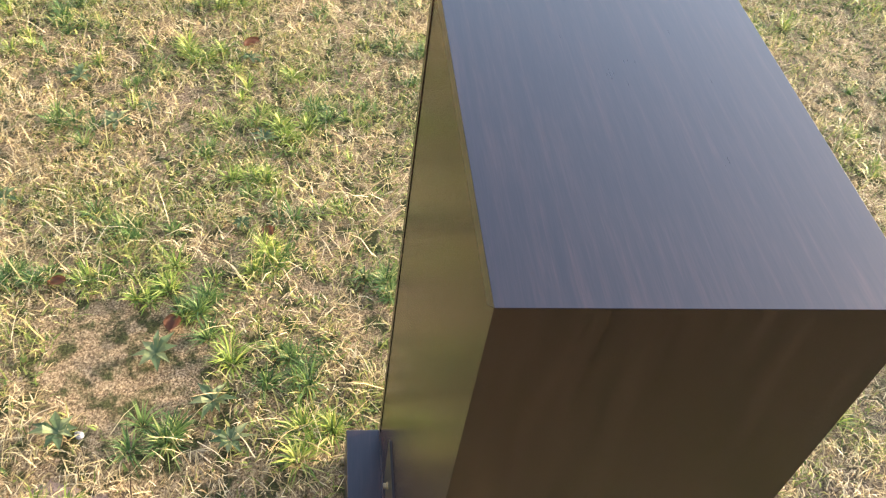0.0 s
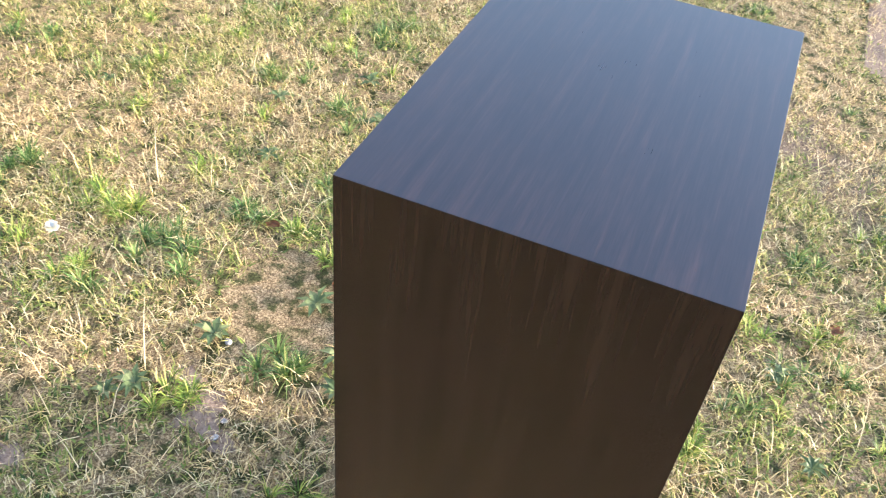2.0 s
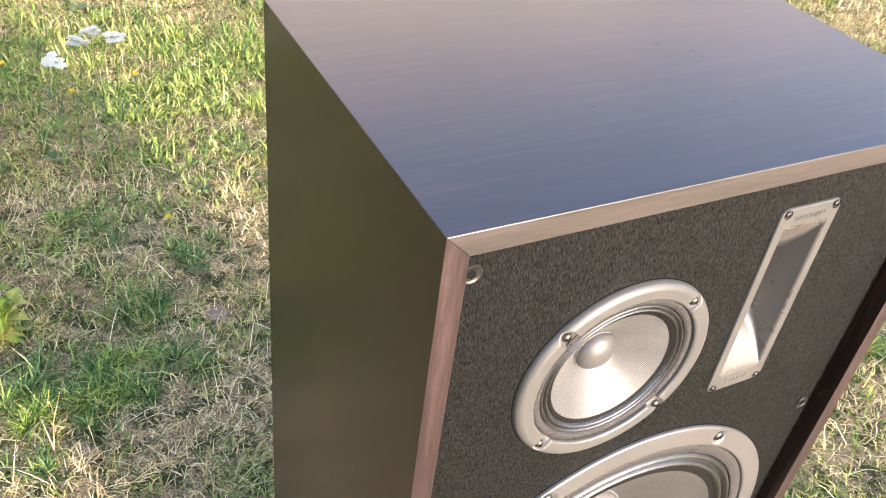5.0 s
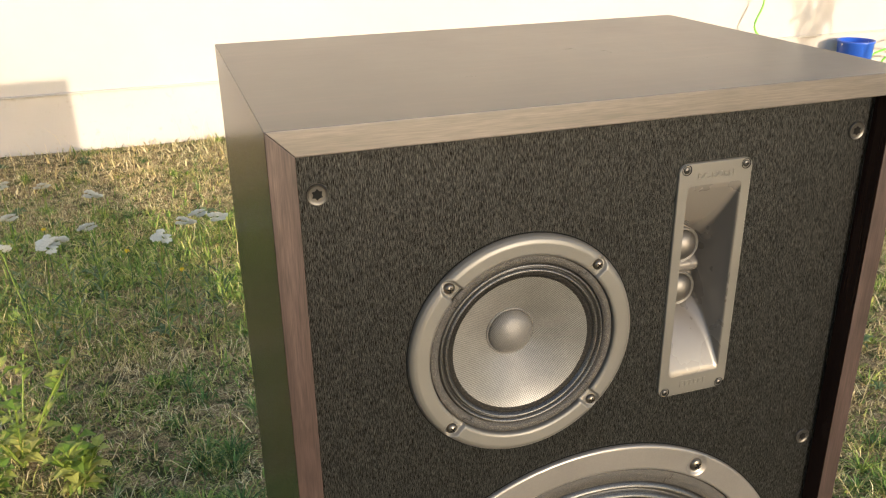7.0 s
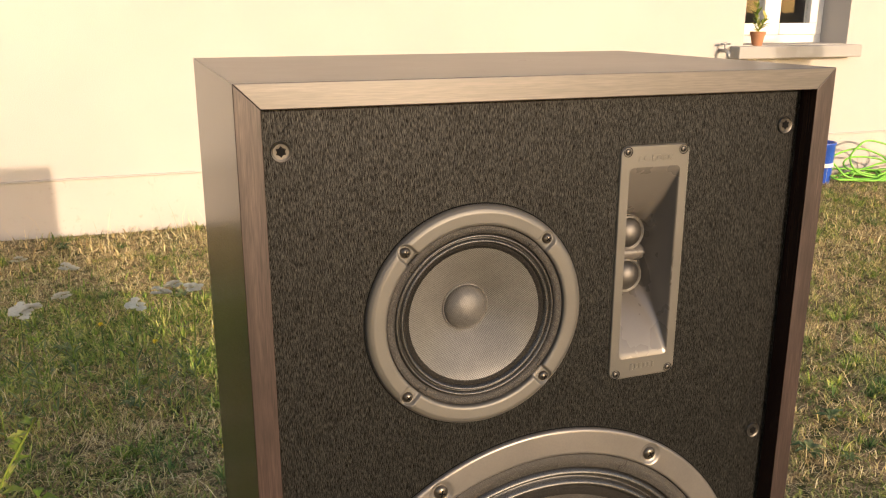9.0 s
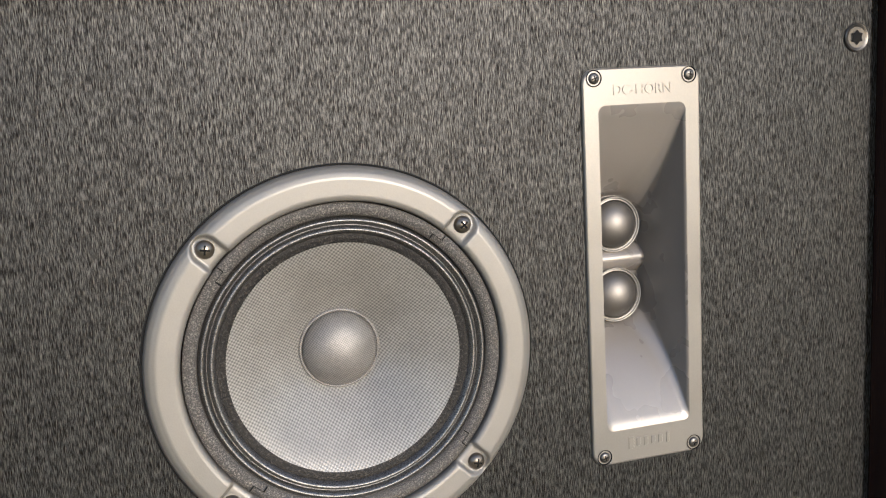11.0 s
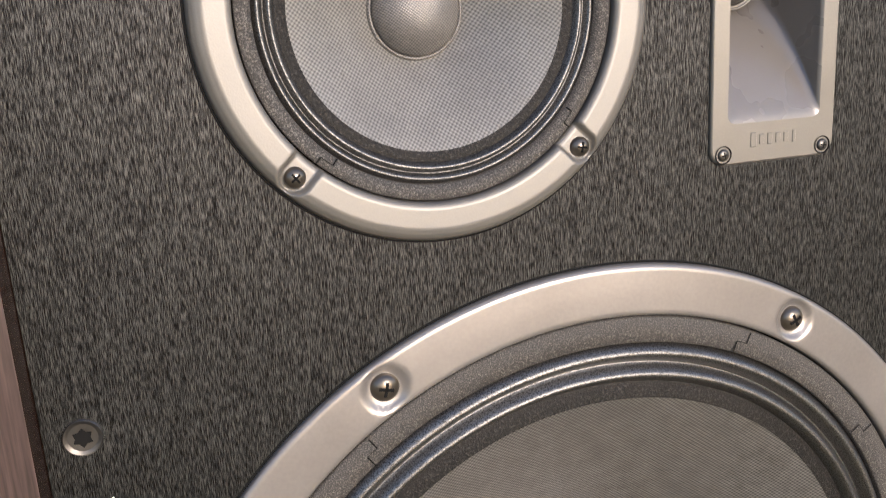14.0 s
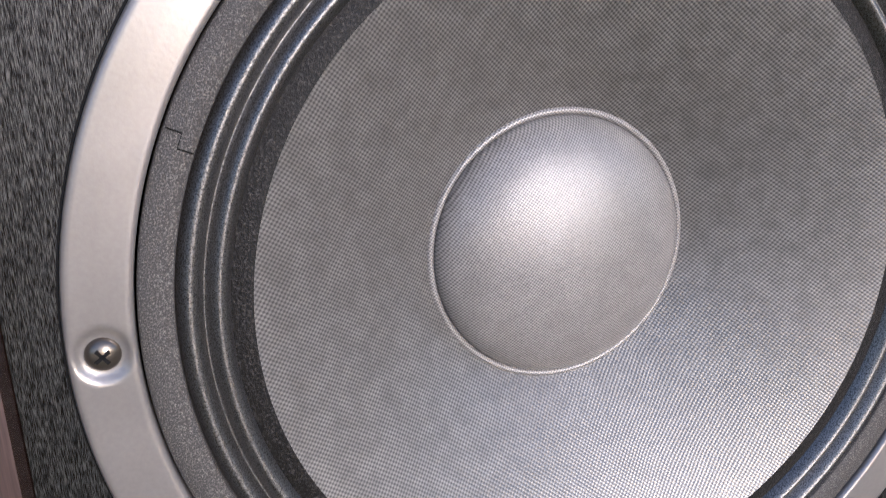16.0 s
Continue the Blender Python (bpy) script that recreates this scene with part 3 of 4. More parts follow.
def woofer():
    angles = [math.radians(a - 0.4) for a in range(0, 360, 60)]
    sr = 0.1782
    def sink(dx, dz):
        d = min(math.hypot(dx - sr * math.cos(a), dz - sr * math.sin(a)) for a in angles)
        return 0.0022 * (1 - smooth01(0.0066, 0.0094, d))
    prof = fine([(0.1888, YB + 0.001), (0.1887, YB - 0.0020), (0.1881, YB - 0.0030), (0.1870, YB - 0.0035), (0.1780, YB - 0.0040), (0.1694, YB - 0.0043),
                 (0.1684, YB - 0.0039), (0.1678, YB - 0.0026), (0.1677, YB + 0.006)], 0.0012)
    w = own(part("woofer", bezel(WX, WZ, prof, sink, 720), WIDE_BEZEL, speaker, "large bass driver with a warm silver ring", True))
    # Near-black ring puts the shadow gap round the flange into colour.
    rub(w, "shadow_gap_ring", lathe([(0.1885, YB + 0.001), (0.1898, YB + 0.001), (0.1897, YB - 0.0004), (0.1885, YB - 0.0004)], 240, (WX, 0, WZ)), SEAM_SHADE)
    rub(w, "gasket", lathe([(0.1670, YB + 0.008), (0.1670, YB - 0.0016), (0.1663, YB - 0.0024), (0.1564, YB - 0.0020), (0.1558, YB - 0.0014), (0.1556, YB + 0.004)], 180, (WX, 0, WZ)), GASKET, "dark foam ring")
    for a in (157, 127, 67, 37, 7, -23):
        rub(w, "gasket_joint", seam_marks(WX, WZ, 0.1562, 0.1662, YB - 0.0027, (a,)), SEAM_SHADE, smooth=False)
    roll = [(0.1557, YB + 0.003)] + arc(0.1556, YB + 0.0016, 0.1471, YB + 0.0012, 0.0046, 14) + [(0.1467, YB + 0.0018), (0.1463, YB + 0.0012)] + \
        arc(0.1459, YB + 0.0010, 0.1383, YB + 0.0014, 0.0042, 14)
    rub(w, "surround", lathe(roll, 240, (WX, 0, WZ)), SURROUND, "shiny coated double-roll surround")
    rub(w, "cone_edge", lathe([(0.1383, YB + 0.0014), (0.135, YB + 0.0004), (0.1312, YB + 0.0001)], 180, (WX, 0, WZ)), BAND)
    cone = [(0.1312 - 0.0736 * k / 14, YB + 0.0001 + 0.0445 * (k / 14) ** 1.08) for k in range(15)]
    rub(w, "cone", lathe(cone, 180, (WX, 0, WZ)), CONE, "grey woven cone")
    seam = [(0.0590, YB + 0.0452), (0.0582, YB + 0.0434), (0.0570, YB + 0.0428), (0.0558, YB + 0.0438), (0.0552, YB + 0.0452)]
    rub(w, "cap_rim", lathe(seam, 160, (WX, 0, WZ)), CAP)
    dome = [(0.0555 * math.cos(t), YB + 0.0450 - 0.0205 * math.sin(t)) for t in [radians(90 * k / 16) for k in range(16)]] + [(0, YB + 0.0245)]
    rub(w, "dust_cap", lathe(dome, 160, (WX, 0, WZ)), CAP, "domed woven dust cap")
    for i, a in enumerate(angles):
        put_screw(w, (BIG_SCREW,), WX + sr * math.cos(a), YB - 0.0014, WZ + sr * math.sin(a), 0.7 * i)


def midrange():
    angles = [math.radians(a + 0.3) for a in (45, 135, 225, 315)]
    sr = 0.0744
    def sink(dx, dz):
        out = 0.0
        for a in angles:
            u = -dx * math.sin(a) + dz * math.cos(a)
            v = dx * math.cos(a) + dz * math.sin(a)
            if v > 0.05:
                half = 0.0050
                side = 1 - smooth01(half, half + 0.0011, abs(u))
                d = math.hypot(u, max(0.0, v - sr))
                out = max(out, 0.0030 * min(side, 1 - smooth01(half - 0.0003, half + 0.0011, d)))
        return out
    prof = fine([(0.0812, YB + 0.001), (0.0811, YB - 0.0013), (0.0802, YB - 0.0036), (0.0785, YB - 0.0052), (0.0762, YB - 0.0060), (0.0688, YB - 0.0057),
                 (0.0673, YB - 0.0049), (0.0669, YB - 0.0030), (0.0669, YB + 0.004)], 0.0008)
    m = own(part("midrange", bezel(MX, MZ, prof, sink, 640), BEZEL, speaker, "midrange driver with a warm silver ring", True))
    # Shadow gap of the smaller flange, drawn as a near-black ring too.
    rub(m, "shadow_gap_ring", lathe([(0.0812, YB + 0.001), (0.0823, YB + 0.001), (0.0821, YB - 0.0004), (0.0812, YB - 0.0004)], 180, (MX, 0, MZ)), SEAM_SHADE)
    rub(m, "gasket", lathe([(0.0664, YB + 0.006), (0.0664, YB - 0.0022), (0.0660, YB - 0.0027), (0.0610, YB - 0.0024), (0.0606, YB + 0.003)], 140, (MX, 0, MZ)), GASKET, "dark foam ring")
    for a in (142, 52, -38, -128):
        rub(m, "gasket_joint", seam_marks(MX, MZ, 0.0609, 0.0663, YB - 0.003, (a,)), SEAM_SHADE, smooth=False)
    roll = [(0.0607, YB + 0.002)] + arc(0.0607, YB + 0.0006, 0.0571, YB + 0.0004, 0.0024, 12) + [(0.0569, YB + 0.0008)] + arc(0.0567, YB + 0.0004, 0.0532, YB + 0.0009, 0.0022, 12)
    rub(m, "surround", lathe(roll, 180, (MX, 0, MZ)), SURROUND, "shiny coated double-roll surround")
    rub(m, "cone_edge", lathe([(0.0532, YB + 0.0009), (0.0515, YB + 0.0008), (0.0494, YB + 0.0015)], 140, (MX, 0, MZ)), BAND)
    cone = [(0.0494 - 0.0318 * k / 10, YB + 0.0015 + 0.0205 * (k / 10) ** 1.12) for k in range(11)]
    rub(m, "cone", lathe(cone, 140, (MX, 0, MZ)), MID_CONE, "grey woven cone")
    rub(m, "cap_rim", lathe([(0.0181, YB + 0.0216), (0.0176, YB + 0.0204), (0.0169, YB + 0.0204), (0.0164, YB + 0.0216)], 96, (MX, 0, MZ)), MID_CAP)
    dome = [(0.0166 * math.cos(t), YB + 0.0216 - 0.0100 * math.sin(t)) for t in [radians(90 * k / 12) for k in range(12)]] + [(0, YB + 0.0116)]
    rub(m, "dust_cap", lathe(dome, 96, (MX, 0, MZ)), MID_CAP, "domed woven dust cap")
    for i, a in enumerate(angles):
        put_screw(m, (SMALL_SCREW,), MX + sr * math.cos(a), YB - 0.0030, MZ + sr * math.sin(a), 0.5 + 0.8 * i)


def horn():
    yf = YB - 0.0018
    # face plate with a rounded outer edge and the open mouth
    n = 8
    bm = bmesh.new()
    outer0, outer1 = rounded(HX, HZ, HHX, HHZ, 0.0065, n), rounded(HX, HZ, HHX - 0.0007, HHZ - 0.0007, 0.006, n)
    inner = rounded(HX, HZ, MOUTH_X, MOUTH_Z, 0.0035, n)
    loops = [(outer0, YB + 0.0004), (outer0, yf + 0.0007), (outer1, yf), (inner, yf)]
    depth = 0.035
    for k in range(1, 15):
        s = k / 14
        hz = MOUTH_Z - (MOUTH_Z - 0.0312) * (1 - (1 - s) ** 1.6)
        hx = MOUTH_X - 0.0077 * s ** 1.2
        loops.append((rounded(HX, HZ, hx, hz, 0.0035 + 0.0100 * s ** 1.6, n), yf + depth * s))
    rings = [[bm.verts.new((x, y, z)) for x, z in pts] for pts, y in loops]
    for a, b in zip(rings, rings[1:]):
        for i in range(len(a)):
            j = (i + 1) % len(a)
            bm.faces.new((a[i], a[j], b[j], b[i]))
    bm.faces.new(rings[-1])
    h = own(part("horn", bm, HORN, speaker, "slim warm silver horn plate with twin domes"))
    h.data.materials.append(FLARE)
    for f in h.data.polygons:
        f.use_smooth = abs(f.normal.y) < 0.93
        f.material_index = 1 if f.center.y > yf + 0.0008 and abs(f.center.x - HX) < MOUTH_X + 0.0005 and abs(f.center.z - HZ) < MOUTH_Z + 0.0005 else 0
    yb = yf + depth
    # ridge between the two throats
    ridge = bmesh.new()
    rows = []
    for k in range(9):
        a = math.pi * k / 8
        z = HZ + 0.0075 * math.cos(a)
        rows.append([ridge.verts.new((HX + sx * 0.0155, yb - 0.0065 * math.sin(a) ** 2 + 0.0005, z)) for sx in (-1, -0.5, 0, 0.5, 1)])
    for a, b in zip(rows, rows[1:]):
        for i in range(4):
            ridge.faces.new((a[i], a[i + 1], b[i + 1], b[i]))
    part("ridge", ridge, FLARE, h, smooth=True)
    for dz in (0.0174, -0.0174):
        ring = lathe([(0.0136, 0.002), (0.0136, -0.0008), (0.0133, -0.0016), (0.0128, -0.0008), (0.0125, -0.0002), (0.0122, -0.0010), (0.0118, -0.0004), (0.0116, 0.001)], 64, (HX, yb - 0.004, HZ + dz))
        part("dome_ring", ring, HORN, h, smooth=True)
        dm = lathe([(0.0116 * math.cos(t), 0.001 - 0.0082 * math.sin(t)) for t in [radians(90 * k / 12) for k in range(12)]] + [(0, -0.0072)], 64, (HX, yb - 0.004, HZ + dz))
        part("dome", dm, DOME, h, "shiny metal tweeter dome", True)
    for sx in (-1, 1):
        for z in (0.9092, 0.7366):
            x = HX + sx * 0.0233
            # Near-black disc puts the shade of the screw pocket into colour.
            cup = lathe([(0.0037, -0.0004), (0.0035, -0.0006), (0.0032, 0.0), (0.0, 0.0002)], 24, (x, yf, z))
            part("screw_cup", cup, SEAM_SHADE, h, smooth=False)
            put_screw(h, (TINY_SCREW,), x, yf - 0.0002, z, sx + z * 9)
    words = text_mesh("DC-HORN", 0.0062, 0.00025, HORN, "lettering")
    tx = new("lettering", words)
    tx.parent = h
    tx.matrix_basis = pose(HX, yf - 0.0001, 0.9037, 90, 0, 0)
    tx["label"] = "raised words DC-HORN"
    # maker's mark, drawn as plain raised bars
    for i, (bw, bh) in enumerate(((0.0028, 0.0058), (0.0022, 0.004), (0.0022, 0.0046), (0.0022, 0.004), (0.0022, 0.004), (0.0016, 0.0052))):
        cx = HX - 0.0095 + 0.0038 * i
        part("mark_bar", box((cx - bw / 2, yf - 0.0003, 0.7415 - bh / 2), (cx + bw / 2, yf + 0.0004, 0.7415 + bh / 2), 0.0002), HORN, h)


woofer()
midrange()
horn()


def bolt_mesh():
    bm = lathe([(0.0066, 0.0004), (0.0066, -0.0009), (0.0062, -0.0013), (0.0056, -0.0011), (0.0049, -0.0008), (0.0, -0.0006)], 48)
    me = mesh_of(bm, "socket_bolt", BOLTSTEEL, False)
    bm = bmesh.new()
    bm.from_mesh(me)
    # Flat star, its near-black colour standing in for the shaded recess.
    star = []
    for i in range(12):
        r = 0.0036 if i % 2 else 0.0025
        star.append(bm.verts.new((r * math.cos(i * math.pi / 6), -0.0012, r * math.sin(i * math.pi / 6))))
    f = bm.faces.new(star)
    f.material_index = 1
    bm.to_mesh(me)
    bm.free()
    me.materials.append(SEAM_SHADE)
    return me


BOLT = bolt_mesh()
for x in (-0.1924, 0.1924):
    for z in (0.9227, 0.6650):
        o = new("socket_bolt", BOLT)
        o.parent = speaker
        o.matrix_parent_inverse = Matrix.Translation(-speaker.location)
        o.location = (x, YB, z)
        o["label"] = "grille socket with a dark star drawn for its recess"

own(part("dust_speck", lathe([(0.00045, 0.0), (0.0003, -0.0003), (0.0, -0.0004)], 10, (-0.1863, YB, 0.6405)), WHITE, speaker, "tiny white speck on the front board"))

# terminal plate on the back
tp = own(sub("terminal_plate", prism(rounded(0.0, 0.235, 0.09, 0.055, 0.006), DEPTH - 0.0012, DEPTH + 0.0022), BLACK, speaker, "black terminal plate"))
for x in (-0.045, -0.015, 0.015, 0.045):
    part("binding_post", lathe([(0.0, 0.007), (0.004, 0.007), (0.004, 0.003), (0.0055, 0.002), (0.0055, 0.0)], 20, (x, DEPTH + 0.0022, 0.235)), BRASS, tp, smooth=False)

plinth = part("plinth", box((-W2, 0.004, 0.0), (W2, 0.362, BASE - 0.0006), 0.0012, 2), FOIL_X, None)
tagged(plinth, "dark mocha wood plinth board box standing on the grass", "plinth")


# ---- things by the house wall ----
def leaf(bm, base, d, length, width, droop):
    """A pointed leaf folded a little along its middle."""
    d = d.normalized()
    s = d.cross(Vector((0, 0, 1)))
    s = (s.normalized() if s.length > 1e-3 else Vector((1, 0, 0))) * width
    n = s.cross(d).normalized() * width * 0.35
    p1 = base + d * length * 0.5
    p2 = base + d * length - Vector((0, 0, droop * length))
    v = [bm.verts.new(q) for q in (base, p1 + s + n, p1, p1 - s + n, p2)]
    for f in ((0, 1, 2), (0, 2, 3), (2, 1, 4), (3, 2, 4)):
        bm.faces.new([v[k] for k in f])


def potted_plant():
    p = empty("potted_plant", (3.20, WALL_Y + 0.0, WIN_Z0 - 0.004))
    tagged(p, "small clay pot with an upright yellow-green plant on the sill", "plant")
    bm = bmesh.new()
    prof = [(0.028, 0.0), (0.04, 0.062), (0.044, 0.062), (0.045, 0.08), (0.039, 0.08), (0.036, 0.07)]
    rings = [[bm.verts.new((r * math.cos(2 * math.pi * i / 28), r * math.sin(2 * math.pi * i / 28), z)) for i in range(28)] for r, z in prof]
    for a, q in zip(rings, rings[1:]):
        for i in range(28):
            bm.faces.new((a[i], a[(i + 1) % 28], q[(i + 1) % 28], q[i]))
    bm.faces.new(rings[0][::-1])
    bm.faces.new(rings[-1])
    part("pot", bm, TERRA, p)
    rng = random.Random(4)
    for side, top, k in ((-0.03, 0.25, 26), (0.05, 0.17, 22)):
        bm = bmesh.new()
        for i in range(k):
            f = i / k
            z = 0.075 + (top - 0.09) * f
            a = rng.uniform(0, 6.28)
            leaf(bm, Vector((side * f, 0, z)), Vector((math.cos(a) * 0.6 + side * 6, math.sin(a) * 0.6, rng.uniform(0.3, 1.2))), rng.uniform(0.035, 0.075), rng.uniform(0.007, 0.013), rng.uniform(0, 0.3))
        part("shoot", bm, FRESH, p)


potted_plant()


def shade_sapling():
    """Added unseen on the lawn well off to the side, so its shade falls on the wall under the window."""
    p = empty("shade_sapling", (4.22, 0.72, 0.0))
    tagged(p, "slim leafy tree added out of view to shade the wall", "tree")
    part("trunk", tube([(0, 0, 0), (0.06, 0.01, 0.5), (0.09, 0.0, 0.85), (0.05, 0.0, 1.2), (0.0, 0.0, 1.42)], lambda u: 0.012 * (1 - 0.7 * u), 8), DRYLEAF, p)
    rng = random.Random(9)
    bm = bmesh.new()
    for i in range(900):
        f = rng.random() ** 0.8
        z = 0.76 + 0.72 * f
        half = 0.02 + 0.15 * min(1.0, f * 2.2)
        a = rng.uniform(0, 6.28)
        r = half * math.sqrt(rng.random())
        c = Vector((r * math.cos(a) - 0.07 * (1 - f), r * math.sin(a), z))
        leaf(bm, c, Vector((math.cos(a), math.sin(a), rng.uniform(-0.8, 0.5))), rng.uniform(0.045, 0.08), rng.uniform(0.011, 0.019), 0.2)
    part("crown", bm, SHADY, p)


shade_sapling()


def bucket():
    b = empty("watering_can", (3.60, 3.55, 0.0))
    tagged(b, "blue plastic can with a white band on the grass", "can")
    def turned_shell(prof, close):
        bm = bmesh.new()
        rings = [[bm.verts.new((r * math.cos(2 * math.pi * i / 36), r * math.sin(2 * math.pi * i / 36), z)) for i in range(36)] for r, z in prof]
        for a, q in zip(rings, rings[1:] + (rings[:1] if close else [])):
            for i in range(36):
                bm.faces.new((a[i], a[(i + 1) % 36], q[(i + 1) % 36], q[i]))
        if not close:
            bm.faces.new(rings[0][::-1])
            bm.faces.new(rings[-1])
        return bm
    part("body", turned_shell([(0.085, 0.0), (0.09, 0.01), (0.099, 0.235), (0.104, 0.24), (0.104, 0.25), (0.095, 0.25), (0.086, 0.05)], False), BLUE, b, smooth=True)
    part("band", turned_shell([(0.092, 0.105), (0.0975, 0.105), (0.0985, 0.128), (0.093, 0.128)], True), WHITE, b, "white band")
    part("handle", tube([(0.1 * math.cos(t), 0, 0.245 - 0.06 * math.sin(t)) for t in [math.pi * k / 12 for k in range(13)]], 0.004, 8), WHITE, b)


bucket()


def garden_tap():
    b = empty("garden_tap", (2.94, WALL_Y, 0.79))
    tagged(b, "small grey metal garden tap on the house wall", "tap")
    part("spout", tube([(0, 0.0, 0), (0, -0.06, 0), (0, -0.085, -0.012), (0, -0.09, -0.05)], 0.011, 12), ZINC, b, smooth=True)
    part("handle", tube([(-0.03, -0.05, 0.038), (0, -0.05, 0.042), (0.03, -0.05, 0.038)], 0.006, 8), ZINC, b, smooth=True)
    part("stem", tube([(0, -0.05, 0.0), (0, -0.05, 0.04)], 0.007, 8), ZINC, b, smooth=True)


garden_tap()


def smooth_path(points, steps=8):
    """Rounds a path through its points."""
    pts = [Vector(p) for p in points]
    pts = [pts[0]] + pts + [pts[-1]]
    out = []
    for a, b2, c2, d in zip(pts, pts[1:], pts[2:], pts[3:]):
        for k in range(steps):
            t = k / steps
            out.append(0.5 * (2 * b2 + (c2 - a) * t + (2 * a - 5 * b2 + 4 * c2 - d) * t * t + (3 * b2 - a - 3 * c2 + d) * t ** 3))
    return out + [pts[-1]]


def garden_hose():
    rng = random.Random(2)
    # from the tap down the wall, then a tangle of loops on the grass
    pts = [(2.94, 3.61, 0.74), (2.95, 3.61, 0.6), (2.96, 3.60, 0.48), (2.91, 3.59, 0.36), (2.99, 3.58, 0.26), (3.08, 3.57, 0.12), (3.25, 3.62, 0.02), (3.5, 3.68, 0.012), (3.7, 3.6, 0.015)]
    cx, tilt = 3.98, 0.0
    for k in range(70):
        a = k * 0.74
        if k % 8 == 0:
            cx, tilt, r = rng.uniform(3.84, 4.32), rng.uniform(-0.1, 0.9), rng.uniform(0.10, 0.2)
        y = 3.47 + r * 0.6 * math.sin(a) * math.cos(tilt) + rng.uniform(-0.015, 0.015)
        pts.append((cx + r * 1.15 * math.cos(a) + rng.uniform(-0.02, 0.02), y, 0.014 + r * 0.75 * (1 + math.sin(a)) * math.sin(max(0.0, tilt)) + rng.uniform(0, 0.02)))
    h = part("garden_hose", tube(smooth_path(pts, 6), 0.006, 8), HOSE, None, smooth=True)
    tagged(h, "tangled bright green garden hose lying on the grass", "hose")


garden_hose()


# ---- lawn ----
def value_noise(x, y, scale, seed):
    """Smooth noise in 0..1 at many points at once."""
    g = np.random.RandomState(seed).rand(64, 64)
    u, v = x * scale + 31.7, y * scale + 17.3
    i, j = np.floor(u).astype(int), np.floor(v).astype(int)
    fu, fv = u - i, v - j
    fu, fv = fu * fu * (3 - 2 * fu), fv * fv * (3 - 2 * fv)
    i0, i1, j0, j1 = i % 64, (i + 1) % 64, j % 64, (j + 1) % 64
    return (g[i0, j0] * (1 - fu) + g[i1, j0] * fu) * (1 - fv) + (g[i0, j1] * (1 - fu) + g[i1, j1] * fu) * fv


# greener patches beside and in front of the cabinet: place and radius
LUSH = [(0.94, -0.01, 0.13), (0.58, -0.02, 0.10), (0.93, 0.2, 0.16), (0.56, -0.34, 0.17), (1.10, -0.54, 0.18), (1.60, -1.15, 0.3), (1.3, -0.2, 0.15), (-0.7, 1.4, 0.45), (-0.35, 0.95, 0.17), (0.0, 0.98, 0.09),
        (0.35, -0.42, 0.2), (0.6, 0.75, 0.14), (0.35, 0.44, 0.12), (1.25, 0.42, 0.12), (0.85, 0.12, 0.15)]
# small bare spots of grey soil: place and radius
SPOTS = [(0.10, 0.77, 0.045), (0.16, 0.85, 0.03), (0.06, 0.69, 0.028), (-0.12, 1.02, 0.03)]


def green_mask(x, y):
    g = 0.3 * value_noise(x, y, 2.2, 1) + 0.38 * value_noise(x, y, 6.0, 2) + 0.32 * value_noise(x, y, 14, 3)
    belt = np.clip((y - 1.5) / 0.4, 0, 1) * np.clip((2.75 - y) / 0.4, 0, 1) * np.clip((0.6 - x) / 0.8, 0, 1)
    dry_strip = np.clip((y - 2.7) / 0.5, 0, 1)
    lush = sum(np.exp(-((x - px) ** 2 + (y - py) ** 2) / r ** 2) for px, py, r in LUSH)
    return g + 0.27 * belt - 0.07 * dry_strip + 0.2 * np.minimum(lush, 1)


def soil_mask(x, y):
    return 0.6 * value_noise(x, y, 1.4, 11) + 0.4 * value_noise(x, y, 5, 12)


def bare_path(x, y):
    """A trodden strip of bare soil across the lawn."""
    edge = x - 1.75 - 1.1 * (y + 0.8) + 0.35 * (value_noise(x, y, 6, 91) - 0.5)
    return np.clip(edge / 0.22, 0, 1) * np.clip((-0.3 - y) / 0.2, 0, 1) * np.clip((3.6 - x) / 0.4, 0, 1) * np.clip((y + 1.1 + 0.3 * (value_noise(x, y, 5, 93) - 0.5)) / 0.2, 0, 1)


def bare_spots(x, y):
    wob = 0.5 + 0.6 * value_noise(x, y, 22, 97) + 0.5 * value_noise(x, y, 60, 98)
    return np.clip(1.6 * sum(np.exp(-((x - px) ** 2 + (y - py) ** 2) / (r * wob) ** 2) for px, py, r in SPOTS) - 0.3, 0, 1)


HILL = np.vectorize(lambda a, b: hills(a, b), otypes=[float])


def clear_of_things(x, y):
    return ~((np.abs(x) < 0.232) & (y > -0.01) & (y < 0.372)) & (y < WALL_Y - 0.02)


def scatter(n, rs, spread=1.0):
    """Points over the part of the lawn that is walked round, denser near the cabinet."""
    r = 0.15 + 4.6 * rs.rand(n) ** (0.62 * spread)
    a = rs.rand(n) * 2 * math.pi
    x, y = 0.45 + r * np.cos(a), 0.75 + r * np.sin(a)
    ok = (x < 5.1) & clear_of_things(x, y) & (rs.rand(n) < np.clip((2.9 - np.hypot(np.minimum(x, 0.4) - 0.4, np.minimum(y, 0.2) - 0.2) + 1.2 * (value_noise(x, y, 1.1, 41) - 0.5)) / 0.9, 0, 1))
    return x[ok], y[ok]


